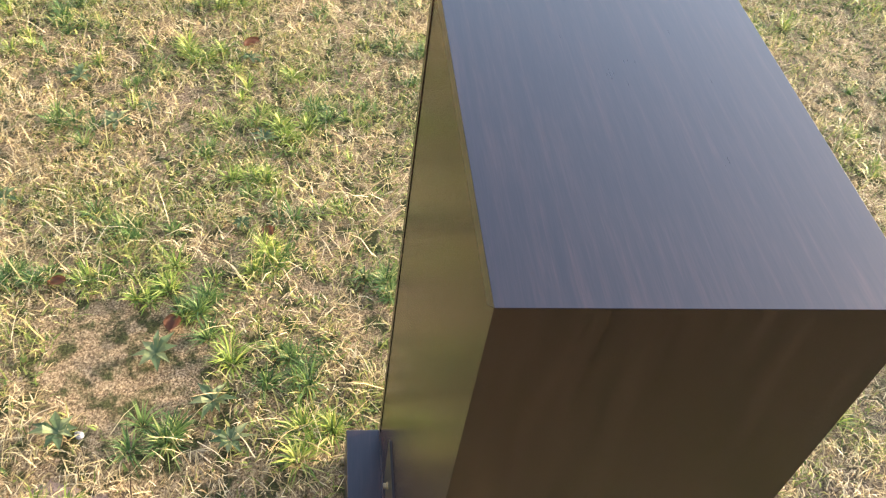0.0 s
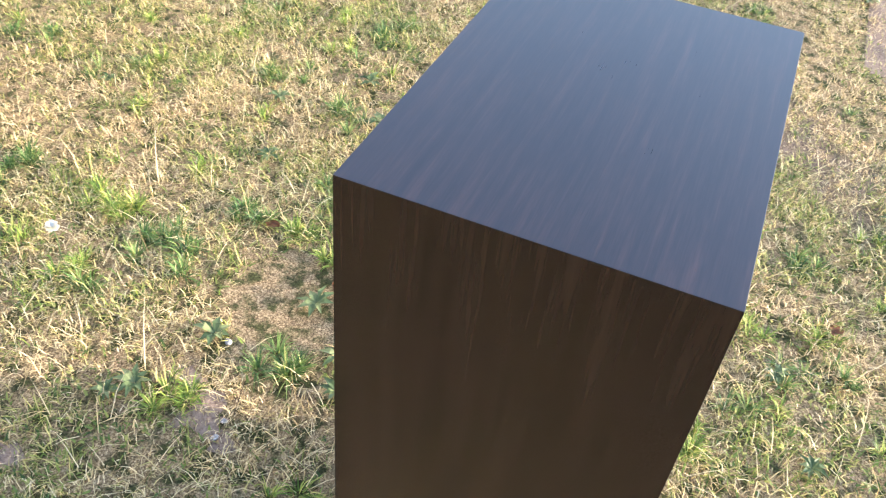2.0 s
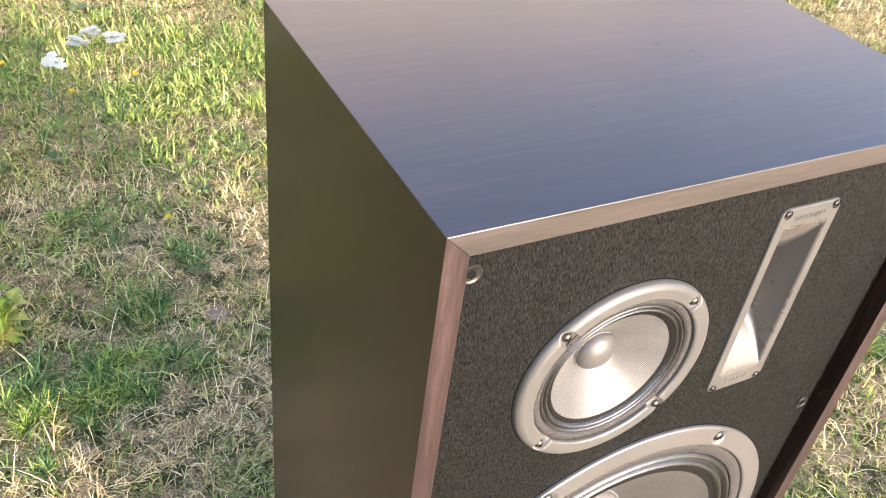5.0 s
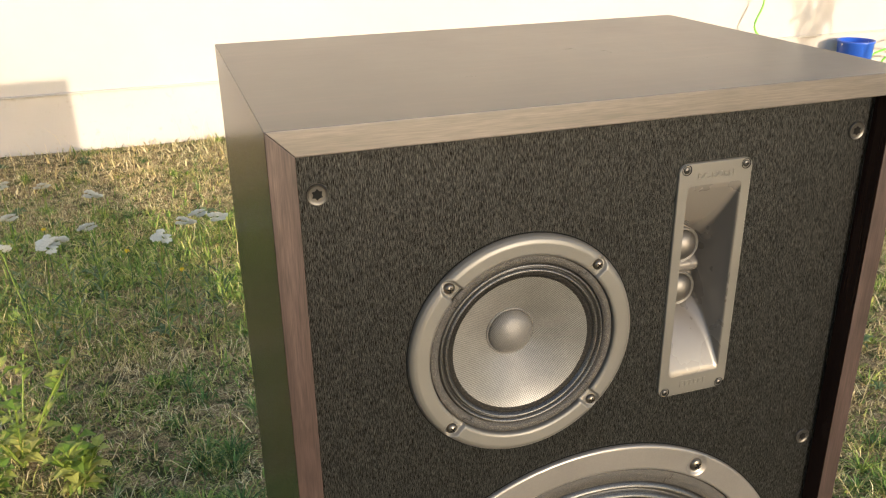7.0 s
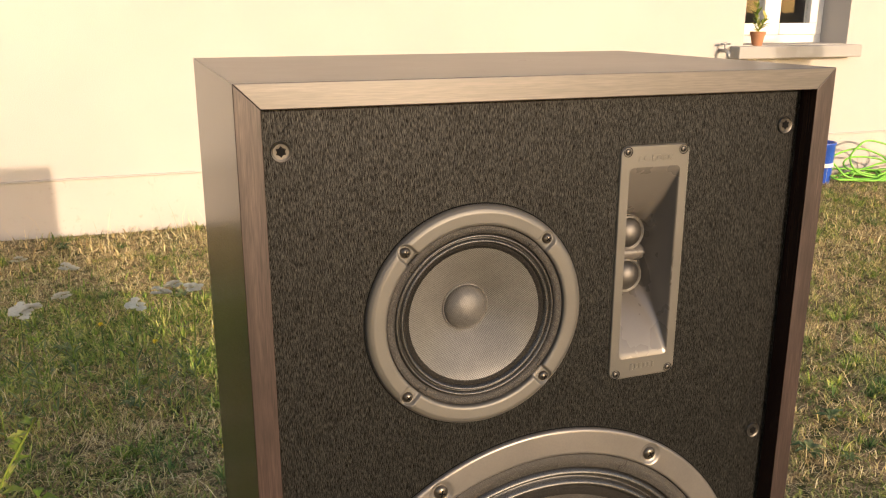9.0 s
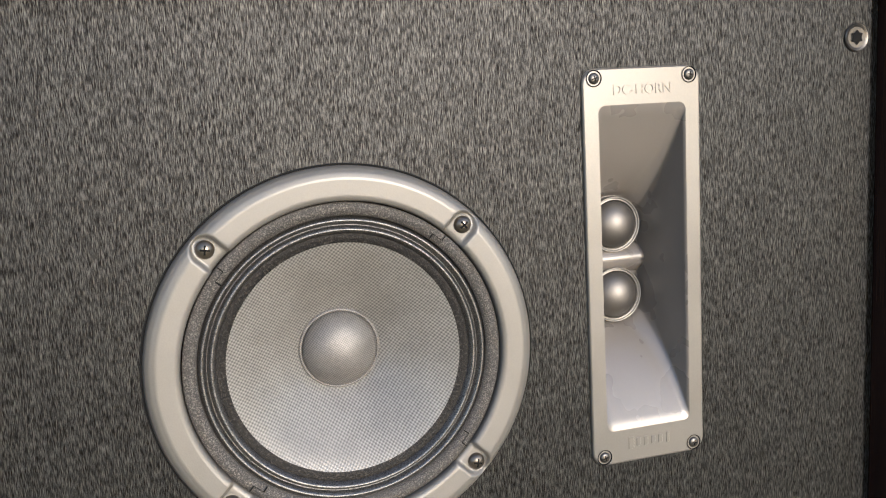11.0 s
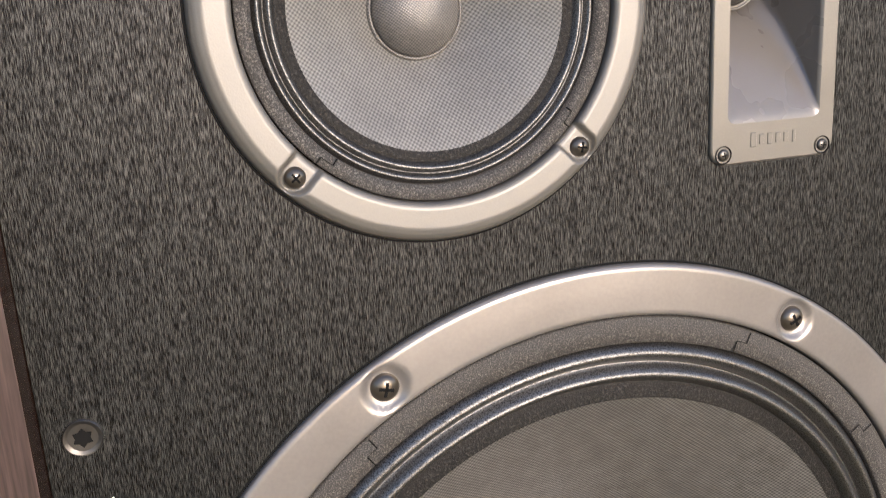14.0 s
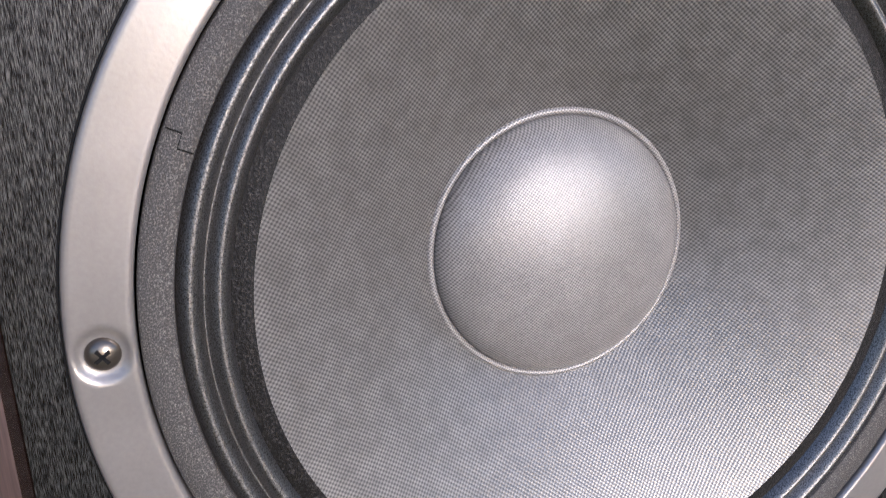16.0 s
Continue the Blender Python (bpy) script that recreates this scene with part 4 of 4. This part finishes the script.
def blades(name, x, y, length, width, lean, mat, rs, label, lift=0.0, curl=0.5, heading=None):
    """Many tapered bent blades in one mesh: five points and two faces each."""
    n = len(x)
    a = rs.rand(n) * 2 * math.pi if heading is None else heading
    dx, dy = np.cos(a), np.sin(a)
    turn = a + math.pi / 2 + rs.uniform(-0.6, 0.6, n)
    sx, sy = np.cos(turn) * width / 2, np.sin(turn) * width / 2
    z = HILL(x, y) - 0.004 + lift
    cl, sl = np.cos(lean), np.sin(lean)
    mx, my, mz = x + dx * sl * length * 0.5, y + dy * sl * length * 0.5, z + cl * length * 0.5
    l2 = np.minimum(lean + curl * rs.uniform(0.2, 1.3, n), 1.75)
    tx, ty, tz = mx + dx * np.sin(l2) * length * 0.5, my + dy * np.sin(l2) * length * 0.5, np.maximum(mz + np.cos(l2) * length * 0.5, z + 0.003)
    co = np.empty((n, 5, 3), np.float32)
    co[:, 0] = np.stack([x - sx, y - sy, z], 1)
    co[:, 1] = np.stack([x + sx, y + sy, z], 1)
    co[:, 2] = np.stack([mx + sx * 0.85, my + sy * 0.85, mz], 1)
    co[:, 3] = np.stack([mx - sx * 0.85, my - sy * 0.85, mz], 1)
    co[:, 4] = np.stack([tx, ty, tz], 1)
    base = np.arange(n)[:, None] * 5
    loops = (base + np.array([[0, 1, 2, 3, 3, 2, 4]])).astype(np.int32).ravel()
    starts = (np.arange(n)[:, None] * 7 + np.array([[0, 4]])).astype(np.int32).ravel()
    me = bpy.data.meshes.new(name)
    me.vertices.add(n * 5)
    me.vertices.foreach_set("co", co.ravel())
    me.loops.add(n * 7)
    me.loops.foreach_set("vertex_index", loops)
    me.polygons.add(n * 2)
    me.polygons.foreach_set("loop_start", starts)
    me.update(calc_edges=True)
    me.validate()
    me.materials.append(mat)
    ob = new(name, me)
    tagged(ob, label, "grass", kind="stuff")
    return ob


def clumps(x, y, seed):
    return 0.6 * value_noise(x, y, 16, seed) + 0.4 * value_noise(x, y, 34, seed + 1)


def combed(x, y, rs, loose):
    """Neighbouring blades lean much the same way."""
    return 4 * math.pi * value_noise(x, y, 7, 51) + rs.normal(0, loose, len(x))


def lawn():
    rs = np.random.RandomState(5)
    x, y = scatter(1350000, rs)
    keep = rs.rand(len(x)) < np.clip(1.4 - 1.2 * soil_mask(x, y), 0.4, 1) * (1 - 0.72 * bare_path(x, y)) * (1 - 0.3 * bare_spots(x, y)) * np.clip(1.7 - 1.6 * green_mask(x, y), 0.3, 1)
    x, y = x[keep], y[keep]
    k = clumps(x, y, 61)
    keep = rs.rand(len(x)) < np.clip((k - 0.24) * 4.5, 0.2, 1)
    x, y, k = x[keep], y[keep], k[keep]
    n = len(x)
    blades("dry_straw", x, y, rs.uniform(0.009, 0.036, n) * (0.45 + 1.0 * k), rs.uniform(0.0009, 0.0024, n), rs.uniform(0.2, 1.5, n), STRAW, rs,
           "short dry straw-coloured grass lying over the lawn", lift=rs.uniform(0, 0.016, n) * k, curl=1.1)
    # longer withered blades lying over one another
    x, y = scatter(60000, rs)
    keep = rs.rand(len(x)) < np.clip((clumps(x, y, 65) - 0.3) * 4, 0.1, 1) * (1 - 0.8 * bare_path(x, y)) * (1 - 0.7 * bare_spots(x, y))
    x, y = x[keep], y[keep]
    n = len(x)
    blades("withered_grass", x, y, rs.uniform(0.03, 0.10, n), rs.uniform(0.0009, 0.0021, n), rs.uniform(0.75, 1.45, n), STRAW, rs,
           "long withered grass blades lying flat on the lawn", lift=rs.uniform(0.004, 0.02, n), curl=0.7)
    x, y = scatter(1250000, rs)
    g = green_mask(x, y)
    keep = rs.rand(len(x)) < np.clip((g - 0.38) * 5, 0.28, 1) * np.clip(1.4 - 1.25 * soil_mask(x, y), 0.15, 1) * (1 - 0.95 * bare_path(x, y)) * (1 - 0.9 * bare_spots(x, y))
    x, y, g = x[keep], y[keep], g[keep]
    k = clumps(x, y, 71)
    keep = rs.rand(len(x)) < np.clip((k - 0.3) * 4.5, 0.12, 1)
    x, y, g, k = x[keep], y[keep], g[keep], k[keep]
    n = len(x)
    blades("green_grass", x, y, rs.uniform(0.016, 0.052, n) * (0.45 + 0.9 * k), rs.uniform(0.0011, 0.003, n), rs.uniform(0.3, 1.45, n), GREEN, rs,
           "short green grass in patches on a dry lawn", curl=0.8, heading=combed(x, y, rs, 2.5))
    # small flat leaves of clover and moss between the blades
    x, y = scatter(330000, rs)
    keep = rs.rand(len(x)) < np.clip((green_mask(x, y) - 0.36) * 4, 0.06, 1) * np.clip((clumps(x, y, 81) - 0.34) * 5, 0.05, 1) * (1 - 0.95 * bare_path(x, y)) * (1 - 0.9 * bare_spots(x, y))
    x, y = x[keep], y[keep]
    n = len(x)
    blades("low_leaves", x, y, rs.uniform(0.008, 0.022, n), rs.uniform(0.003, 0.0065, n), rs.uniform(0.5, 1.45, n), LEAFLET, rs,
           "small low green leaves of clover between the grass", lift=rs.uniform(0.002, 0.012, n), curl=0.5)
    # coarser grass farther out
    k = 60000
    r, a = 2.6 + 9.0 * rs.rand(k) ** 1.5, rs.rand(k) * 2 * math.pi
    x, y = 0.45 + r * np.cos(a), 0.75 + r * np.sin(a)
    ok = clear_of_things(x, y) & (bare_path(x, y) < 0.5)
    x, y = x[ok], y[ok]
    n = len(x)
    g = green_mask(x, y) > 0.5
    for name, pick, mat, label in (("outer_straw", ~g, STRAW, "dry straw-coloured grass of the outer lawn"), ("outer_grass", g, GREEN, "patchy green grass of the outer lawn")):
        m = int(pick.sum())
        blades(name, x[pick], y[pick], rs.uniform(0.03, 0.07, m), rs.uniform(0.004, 0.009, m), rs.uniform(0.2, 1.2, m), mat, rs, label, curl=0.8)
    # tufts of longer grass, spreading from their middles
    known = np.array([(0.603, 0.732), (0.555, 0.643), (0.719, 0.529), (1.219, 0.402), (1.444, 0.734), (0.415, 0.453), (0.299, 0.429), (0.272, 0.709),
                      (0.114, 0.847), (1.142, 1.017), (0.965, 0.553), (0.466, 1.112), (0.537, 1.245), (0.787, 0.808), (1.733, 0.709), (1.613, 1.107),
                      (1.309, -0.785), (0.427, -0.521), (0.277, -0.362), (0.646, 1.003), (1.151, 0.499), (0.629, 0.272), (1.365, -0.544), (1.636, -0.523),
                      (0.191, 1.545), (0.549, 1.586), (0.53, 1.348), (-0.255, 1.075), (0.918, 0.045), (0.86, -0.058), (0.477, -0.10), (-0.40, 0.88),
                      (0.21, 1.81), (-0.133, 1.217), (-0.50, 0.86), (-0.45, 0.93), (-0.38, 0.84), (-0.36, 0.94), (-0.32, 0.9), (-0.27, 0.86)])
    for name, mat, count, own_spots, label in (("grass_tufts", TUFT, 1100, known[::2], "tufts of longer fresh green grass"),
                                               ("deep_green_tufts", DEEP, 1000, known[1::2], "spreading tufts of deep green grass")):
        cx, cy = scatter(count, rs, 0.95)
        far = (bare_path(cx, cy) < 0.4) & (rs.rand(len(cx)) < np.clip((green_mask(cx, cy) - 0.36) * 6, 0.15, 1))
        cx, cy = np.concatenate([cx[far], own_spots[:, 0]]), np.concatenate([cy[far], own_spots[:, 1]])
        xs, ys, ls, hs, tilt = [], [], [], [], []
        for i, (px, py) in enumerate(zip(cx, cy)):
            big = i >= len(cx) - len(own_spots)
            for spray in range(6 if big else rs.randint(1, 4)):
                sx, sy = (px, py) + rs.normal(0, 0.03 if big else 0.024, 2)
                k = rs.randint(40, 65) if big else rs.randint(14, 44)
                q = rs.rand(k)
                h = rs.rand(k) * 2 * math.pi
                spread = rs.uniform(0.006, 0.013)
                xs.append(sx + np.cos(h) * spread * np.sqrt(q))
                ys.append(sy + np.sin(h) * spread * np.sqrt(q))
                hs.append(h + rs.normal(0, 0.35, k))
                tilt.append(0.25 + 0.95 * q + rs.normal(0, 0.15, k))
                ls.append(rs.uniform(0.03, 0.075, k) * rs.uniform(0.55, 1.0))
        x, y, l, hd, tl = (np.concatenate(v) for v in (xs, ys, ls, hs, tilt))
        ok = clear_of_things(x, y)
        x, y, l, hd, tl = x[ok], y[ok], l[ok], hd[ok], tl[ok]
        n = len(x)
        blades(name, x, y, l, rs.uniform(0.0016, 0.0036, n), np.clip(tl, 0.05, 1.4), mat, rs, label, lift=0.004, curl=0.8, heading=hd)
    # tall weeds among the white flowers
    k = 34000
    x = np.concatenate([rs.uniform(-1.4, 0.4, k), rs.normal(-0.9, 0.25, 900)])
    y = np.concatenate([rs.normal(2.05, 0.32, k), rs.normal(1.35, 0.2, 900)])
    ok = clear_of_things(x, y) & (x < 0.35) & (x > -1.5) & (rs.rand(len(x)) < np.clip((value_noise(x, y, 5.5, 31) - 0.35) * 4, 0.1, 1))
    x, y = x[ok], y[ok]
    n = len(x)
    blades("leafy_weeds", x, y, rs.uniform(0.018, 0.055, n), rs.uniform(0.0025, 0.0075, n), rs.uniform(0.2, 1.35, n), TUFT, rs, "low leafy green weeds in the lawn", curl=1.0)
    # thin dry stems in front of the house wall
    x = rs.uniform(-1.5, 5.0, 260)
    y = rs.uniform(3.4, 3.66, 260)
    blades("wall_stalks", x, y, rs.uniform(0.04, 0.2, 260), rs.uniform(0.0008, 0.0018, 260), rs.uniform(0.0, 0.4, 260), STRAW, rs, "thin dry weed stems along the house wall", curl=0.4)
    # long dry stalks
    x, y = scatter(1000, rs)
    n = len(x)
    blades("dry_stalks", x, y, rs.uniform(0.08, 0.2, n), rs.uniform(0.001, 0.0022, n), rs.uniform(0.1, 1.2, n), STRAW, rs, "long thin dry seed stalks", curl=0.5)


lawn()


def bare_soil(name, label, category, xs, ys, cover):
    gx, gy = np.meshgrid(xs, ys)
    mask = cover(gx, gy)
    bm = bmesh.new()
    rng = random.Random(17)
    vs = {}
    for j in range(len(ys) - 1):
        for i in range(len(xs) - 1):
            if mask[j, i] > 0.35:
                quad = []
                for dj, di in ((0, 0), (0, 1), (1, 1), (1, 0)):
                    k = (j + dj, i + di)
                    if k not in vs:
                        x, y = float(xs[k[1]]), float(ys[k[0]])
                        lift = 0.007 * float(mask[k]) - 0.003 + rng.uniform(0, 0.004)
                        vs[k] = bm.verts.new((x + rng.uniform(-0.004, 0.004), y + rng.uniform(-0.004, 0.004), hills(x, y) + lift))
                    quad.append(vs[k])
                bm.faces.new(quad)
    ob = part(name, bm, BARE, None, smooth=True)
    tagged(ob, label, category, kind="structure")


bare_soil("path", "trodden strip of bare pinkish-grey soil across the lawn", "path", np.arange(1.4, 3.7, 0.02), np.arange(-2.6, -0.28, 0.02), bare_path)
bare_soil("ground_patch", "small bare grey soil spots worn in the lawn", "ground", np.arange(-0.4, 0.4, 0.012), np.arange(0.5, 1.2, 0.012), bare_spots)


def weeds():
    """Flat rosettes of broad leaves."""
    rs = random.Random(12)
    bm = bmesh.new()
    nr = np.random.RandomState(8)
    px, py = scatter(150, nr)
    px, py = np.concatenate([px, [1.155, 1.124, 0.872, 1.812, 0.257, 0.447, 1.33, 0.50, 0.34]]), np.concatenate([py, [0.903, 1.21, 1.093, -0.795, 0.562, 0.715, 1.02, -0.33, 0.60]])
    for j, (x, y) in enumerate(zip(px, py)):
        z0 = hills(x, y)
        k = rs.randint(7, 12)
        size = rs.uniform(0.034, 0.05) if j >= len(px) - 9 else rs.uniform(0.02, 0.05)
        a0 = rs.uniform(0, 6.28)
        for i in range(k):
            a = a0 + i * 6.28 / k + rs.uniform(-0.25, 0.25)
            l, w = size * rs.uniform(0.7, 1.2), size * rs.uniform(0.12, 0.2)
            d, s = Vector((math.cos(a), math.sin(a), 0)), Vector((-math.sin(a), math.cos(a), 0))
            o = Vector((x, y, z0 + 0.011))
            up = Vector((0, 0, 1))
            rise = rs.uniform(0.2, 0.6)
            p0, p1, p2 = o, o + d * l * 0.45 + up * l * rise * 0.6, o + d * l + up * l * rise * 0.5
            v = [bm.verts.new(c) for c in (p0 - s * w * 0.25, p0 + s * w * 0.25, p1 + s * w + up * 0.003, p1, p1 - s * w + up * 0.003, p2)]
            bm.faces.new((v[0], v[1], v[2], v[3]))
            bm.faces.new((v[0], v[3], v[4]))
            bm.faces.new((v[3], v[2], v[5]))
            bm.faces.new((v[3], v[5], v[4]))
    ob = part("weed_rosettes", bm, WEED, None)
    tagged(ob, "flat rosettes of broad-leaved lawn weeds", "weeds", kind="stuff")


weeds()


def leafy_weed(x, y, height, seed, mat):
    """A bushy weed: several leaning stems with leaves all along them."""
    p = empty("leafy_weed", (x, y, hills(x, y)))
    tagged(p, "bushy yellow-green broad-leaved weed growing in the lawn", "weed", "leafy weeds")
    rng = random.Random(seed)
    for s in range(6):
        a, lean = s * 1.05 + rng.uniform(-0.3, 0.3), rng.uniform(0.15, 0.6)
        top = Vector((math.cos(a) * lean, math.sin(a) * lean, 1.0)) * height * rng.uniform(0.7, 1.0)
        stem = part("stem", tube([(0, 0, 0), top * 0.5 + Vector((0, 0, height * 0.06)), top], 0.002, 6), mat, p)
        bm = bmesh.new()
        for k in range(16):
            f = 0.12 + 0.88 * k / 15
            b = rng.uniform(0, 6.28)
            leaf(bm, top * f, Vector((math.cos(b), math.sin(b), rng.uniform(0.1, 0.9))), rng.uniform(0.035, 0.06) * (1.2 - 0.5 * f), rng.uniform(0.009, 0.015), 0.25)
        part("leaves", bm, mat, stem)


for x, y, height, seed in ((-0.64, 1.20, 0.27, 1), (-0.70, 1.02, 0.16, 2), (-0.52, 1.08, 0.12, 3)):
    leafy_weed(x, y, height, seed, FRESH)


# ---- flowers and fallen leaves ----
def yarrow():
    p = empty("yarrow", (0, 0, 0))
    tagged(p, "white flat-topped yarrow flower standing in the grass", "flower", "white flowers in the grass")
    part("stem", tube([(0, 0, 0), (0.008, 0.004, 0.17), (0.0, 0.0, 0.33)], 0.0012, 6), GREEN, p)
    rng = random.Random(3)
    bm = bmesh.new()
    lobes = [(0.016 * math.cos(q * 1.1), 0.016 * math.sin(q * 1.1), rng.uniform(-0.008, 0.004), rng.uniform(0.006, 0.0105)) for q in range(6)] + [(0, 0, 0.003, 0.009)]
    for i in range(210):
        lx, ly, lz, lr = lobes[i % 7]
        r, a = lr * math.sqrt(rng.random()), rng.uniform(0, 6.28)
        c = Vector((lx + r * math.cos(a), ly + r * math.sin(a), 0.333 + lz - 20 * r * r + rng.uniform(-0.002, 0.002)))
        for k in range(5):
            b = k * 1.2566 + a
            d = Vector((math.cos(b), math.sin(b), rng.uniform(-0.2, 0.3))) * 0.0045
            s = Vector((-math.sin(b), math.cos(b), 0)) * 0.0022
            bm.faces.new([bm.verts.new(q) for q in (c, c + d * 0.6 + s, c + d, c + d * 0.6 - s)])
    part("flower_head", bm, PETAL, p)
    bm = bmesh.new()
    for i in range(26):
        z, a = rng.uniform(0.01, 0.25), rng.uniform(0, 6.28)
        d = Vector((math.cos(a), math.sin(a), 0.5)) * rng.uniform(0.02, 0.06)
        s = Vector((-math.sin(a), math.cos(a), 0)) * 0.003
        c = Vector((0.005, 0.003, z))
        bm.faces.new([bm.verts.new(q) for q in (c, c + d * 0.5 + s, c + d, c + d * 0.5 - s)])
    part("leaves", bm, WEED, p)
    return p


first = yarrow()
spots = [(-0.185, 1.70), (-0.217, 1.68), (-0.252, 1.63), (-0.33, 1.62), (-0.47, 1.66), (-0.52, 1.60), (-0.56, 1.68), (-0.60, 1.62), (-0.64, 1.60),
         (-0.68, 1.80), (-0.74, 1.72), (-0.50, 1.95), (-0.62, 2.05), (-0.72, 2.1)]
rng = random.Random(21)
for i, (x, y) in enumerate(spots):
    m = pose(x, y, hills(x, y), rng.uniform(-8, 8), rng.uniform(-8, 8), rng.uniform(0, 360))
    if i:
        copy_thing(first, m)
    else:
        first.matrix_basis = m


def small_flower(name, x, y, mat, petals, size, height, label):
    p = empty(name, (x, y, hills(x, y)))
    tagged(p, label, "flower")
    part("stem", tube([(0, 0, 0), (0.003, 0, height * 0.6), (0, 0, height)], 0.0013, 6), WEED, p)
    bm = bmesh.new()
    rng = random.Random(petals)
    for i in range(petals):
        a, up = rng.uniform(0, 6.28), rng.uniform(-0.2, 1.0)
        d = Vector((math.cos(a), math.sin(a), up)).normalized() * size
        s = d.cross(Vector((0, 0, 1))).normalized() * size * 0.25
        c = Vector((0, 0, height))
        bm.faces.new([bm.verts.new(q) for q in (c, c + d * 0.6 + s, c + d, c + d * 0.6 - s)])
    part("flower_head", bm, mat, p)


small_flower("yellow_flower", -0.15, 1.335, YELLOW, 40, 0.008, 0.03, "small yellow flower low in the lawn")
for fx, fy in ((-0.42, 1.93), (-0.28, 1.74), (-0.12, 1.80), (-0.66, 2.2)):
    small_flower("yellow_flower", fx, fy, YELLOW, 36, 0.009, 0.16, "small yellow flower among the green weeds")
small_flower("dandelion_clock", 0.316, 1.279, PETAL, 120, 0.016, 0.10, "round white dandelion seed head in the lawn")


def fallen_leaf(x, y, size, turn):
    bm = bmesh.new()
    rows = []
    for k in range(7):
        u = k / 6
        w = size * 0.42 * math.sin(math.pi * (0.06 + 0.9 * u)) ** 0.8
        rows.append([bm.verts.new((sx * w, size * (u - 0.5), 0.012 + 0.25 * size * (sx * sx) * 0.7 + 0.05 * size * math.sin(5 * u + sx))) for sx in (-1, -0.5, 0, 0.5, 1)])
    for a, b in zip(rows, rows[1:]):
        for i in range(4):
            bm.faces.new((a[i], a[i + 1], b[i + 1], b[i]))
    bmesh.ops.solidify(bm, geom=bm.faces[:], thickness=0.0006)
    ob = part("fallen_leaf", bm, DRYLEAF, None, smooth=True)
    ob.matrix_basis = pose(x, y, hills(x, y) + 0.004, 6, 4, turn)
    tagged(ob, "curled reddish-brown dry leaf lying on the lawn", "leaf", "fallen leaves")


for x, y, s, t in ((0.512, 0.691, 0.042, 80), (0.62, 0.93, 0.035, 20), (0.78, 0.52, 0.03, 130), (1.5, 0.6, 0.05, 40), (0.9, -0.35, 0.035, 60), (1.2, -0.6, 0.04, 10), (0.35, -0.55, 0.035, 200)):
    fallen_leaf(x, y, s, t)


def pebble(x, y, size, seed):
    bm = bmesh.new()
    bmesh.ops.create_icosphere(bm, subdivisions=2, radius=1.0)
    for v in bm.verts:
        v.co *= 1 + 0.28 * noise.noise(v.co * 1.3 + Vector((seed, 0, 0)))
        v.co = Vector((v.co.x * size, v.co.y * size * 0.75, v.co.z * size * 0.45))
    ob = part("pebble", bm, CONCRETE, None, smooth=True)
    ob.matrix_basis = pose(x, y, hills(x, y) + size * 0.3 + 0.004, 5, 8, seed * 47)
    tagged(ob, "small pale grey pebble lying on bare soil", "pebble", "pebbles")


for x, y, size, seed in ((0.274, 0.821, 0.010, 1), (0.107, 0.721, 0.008, 2), (0.069, 0.716, 0.009, 3)):
    pebble(x, y, size, seed)
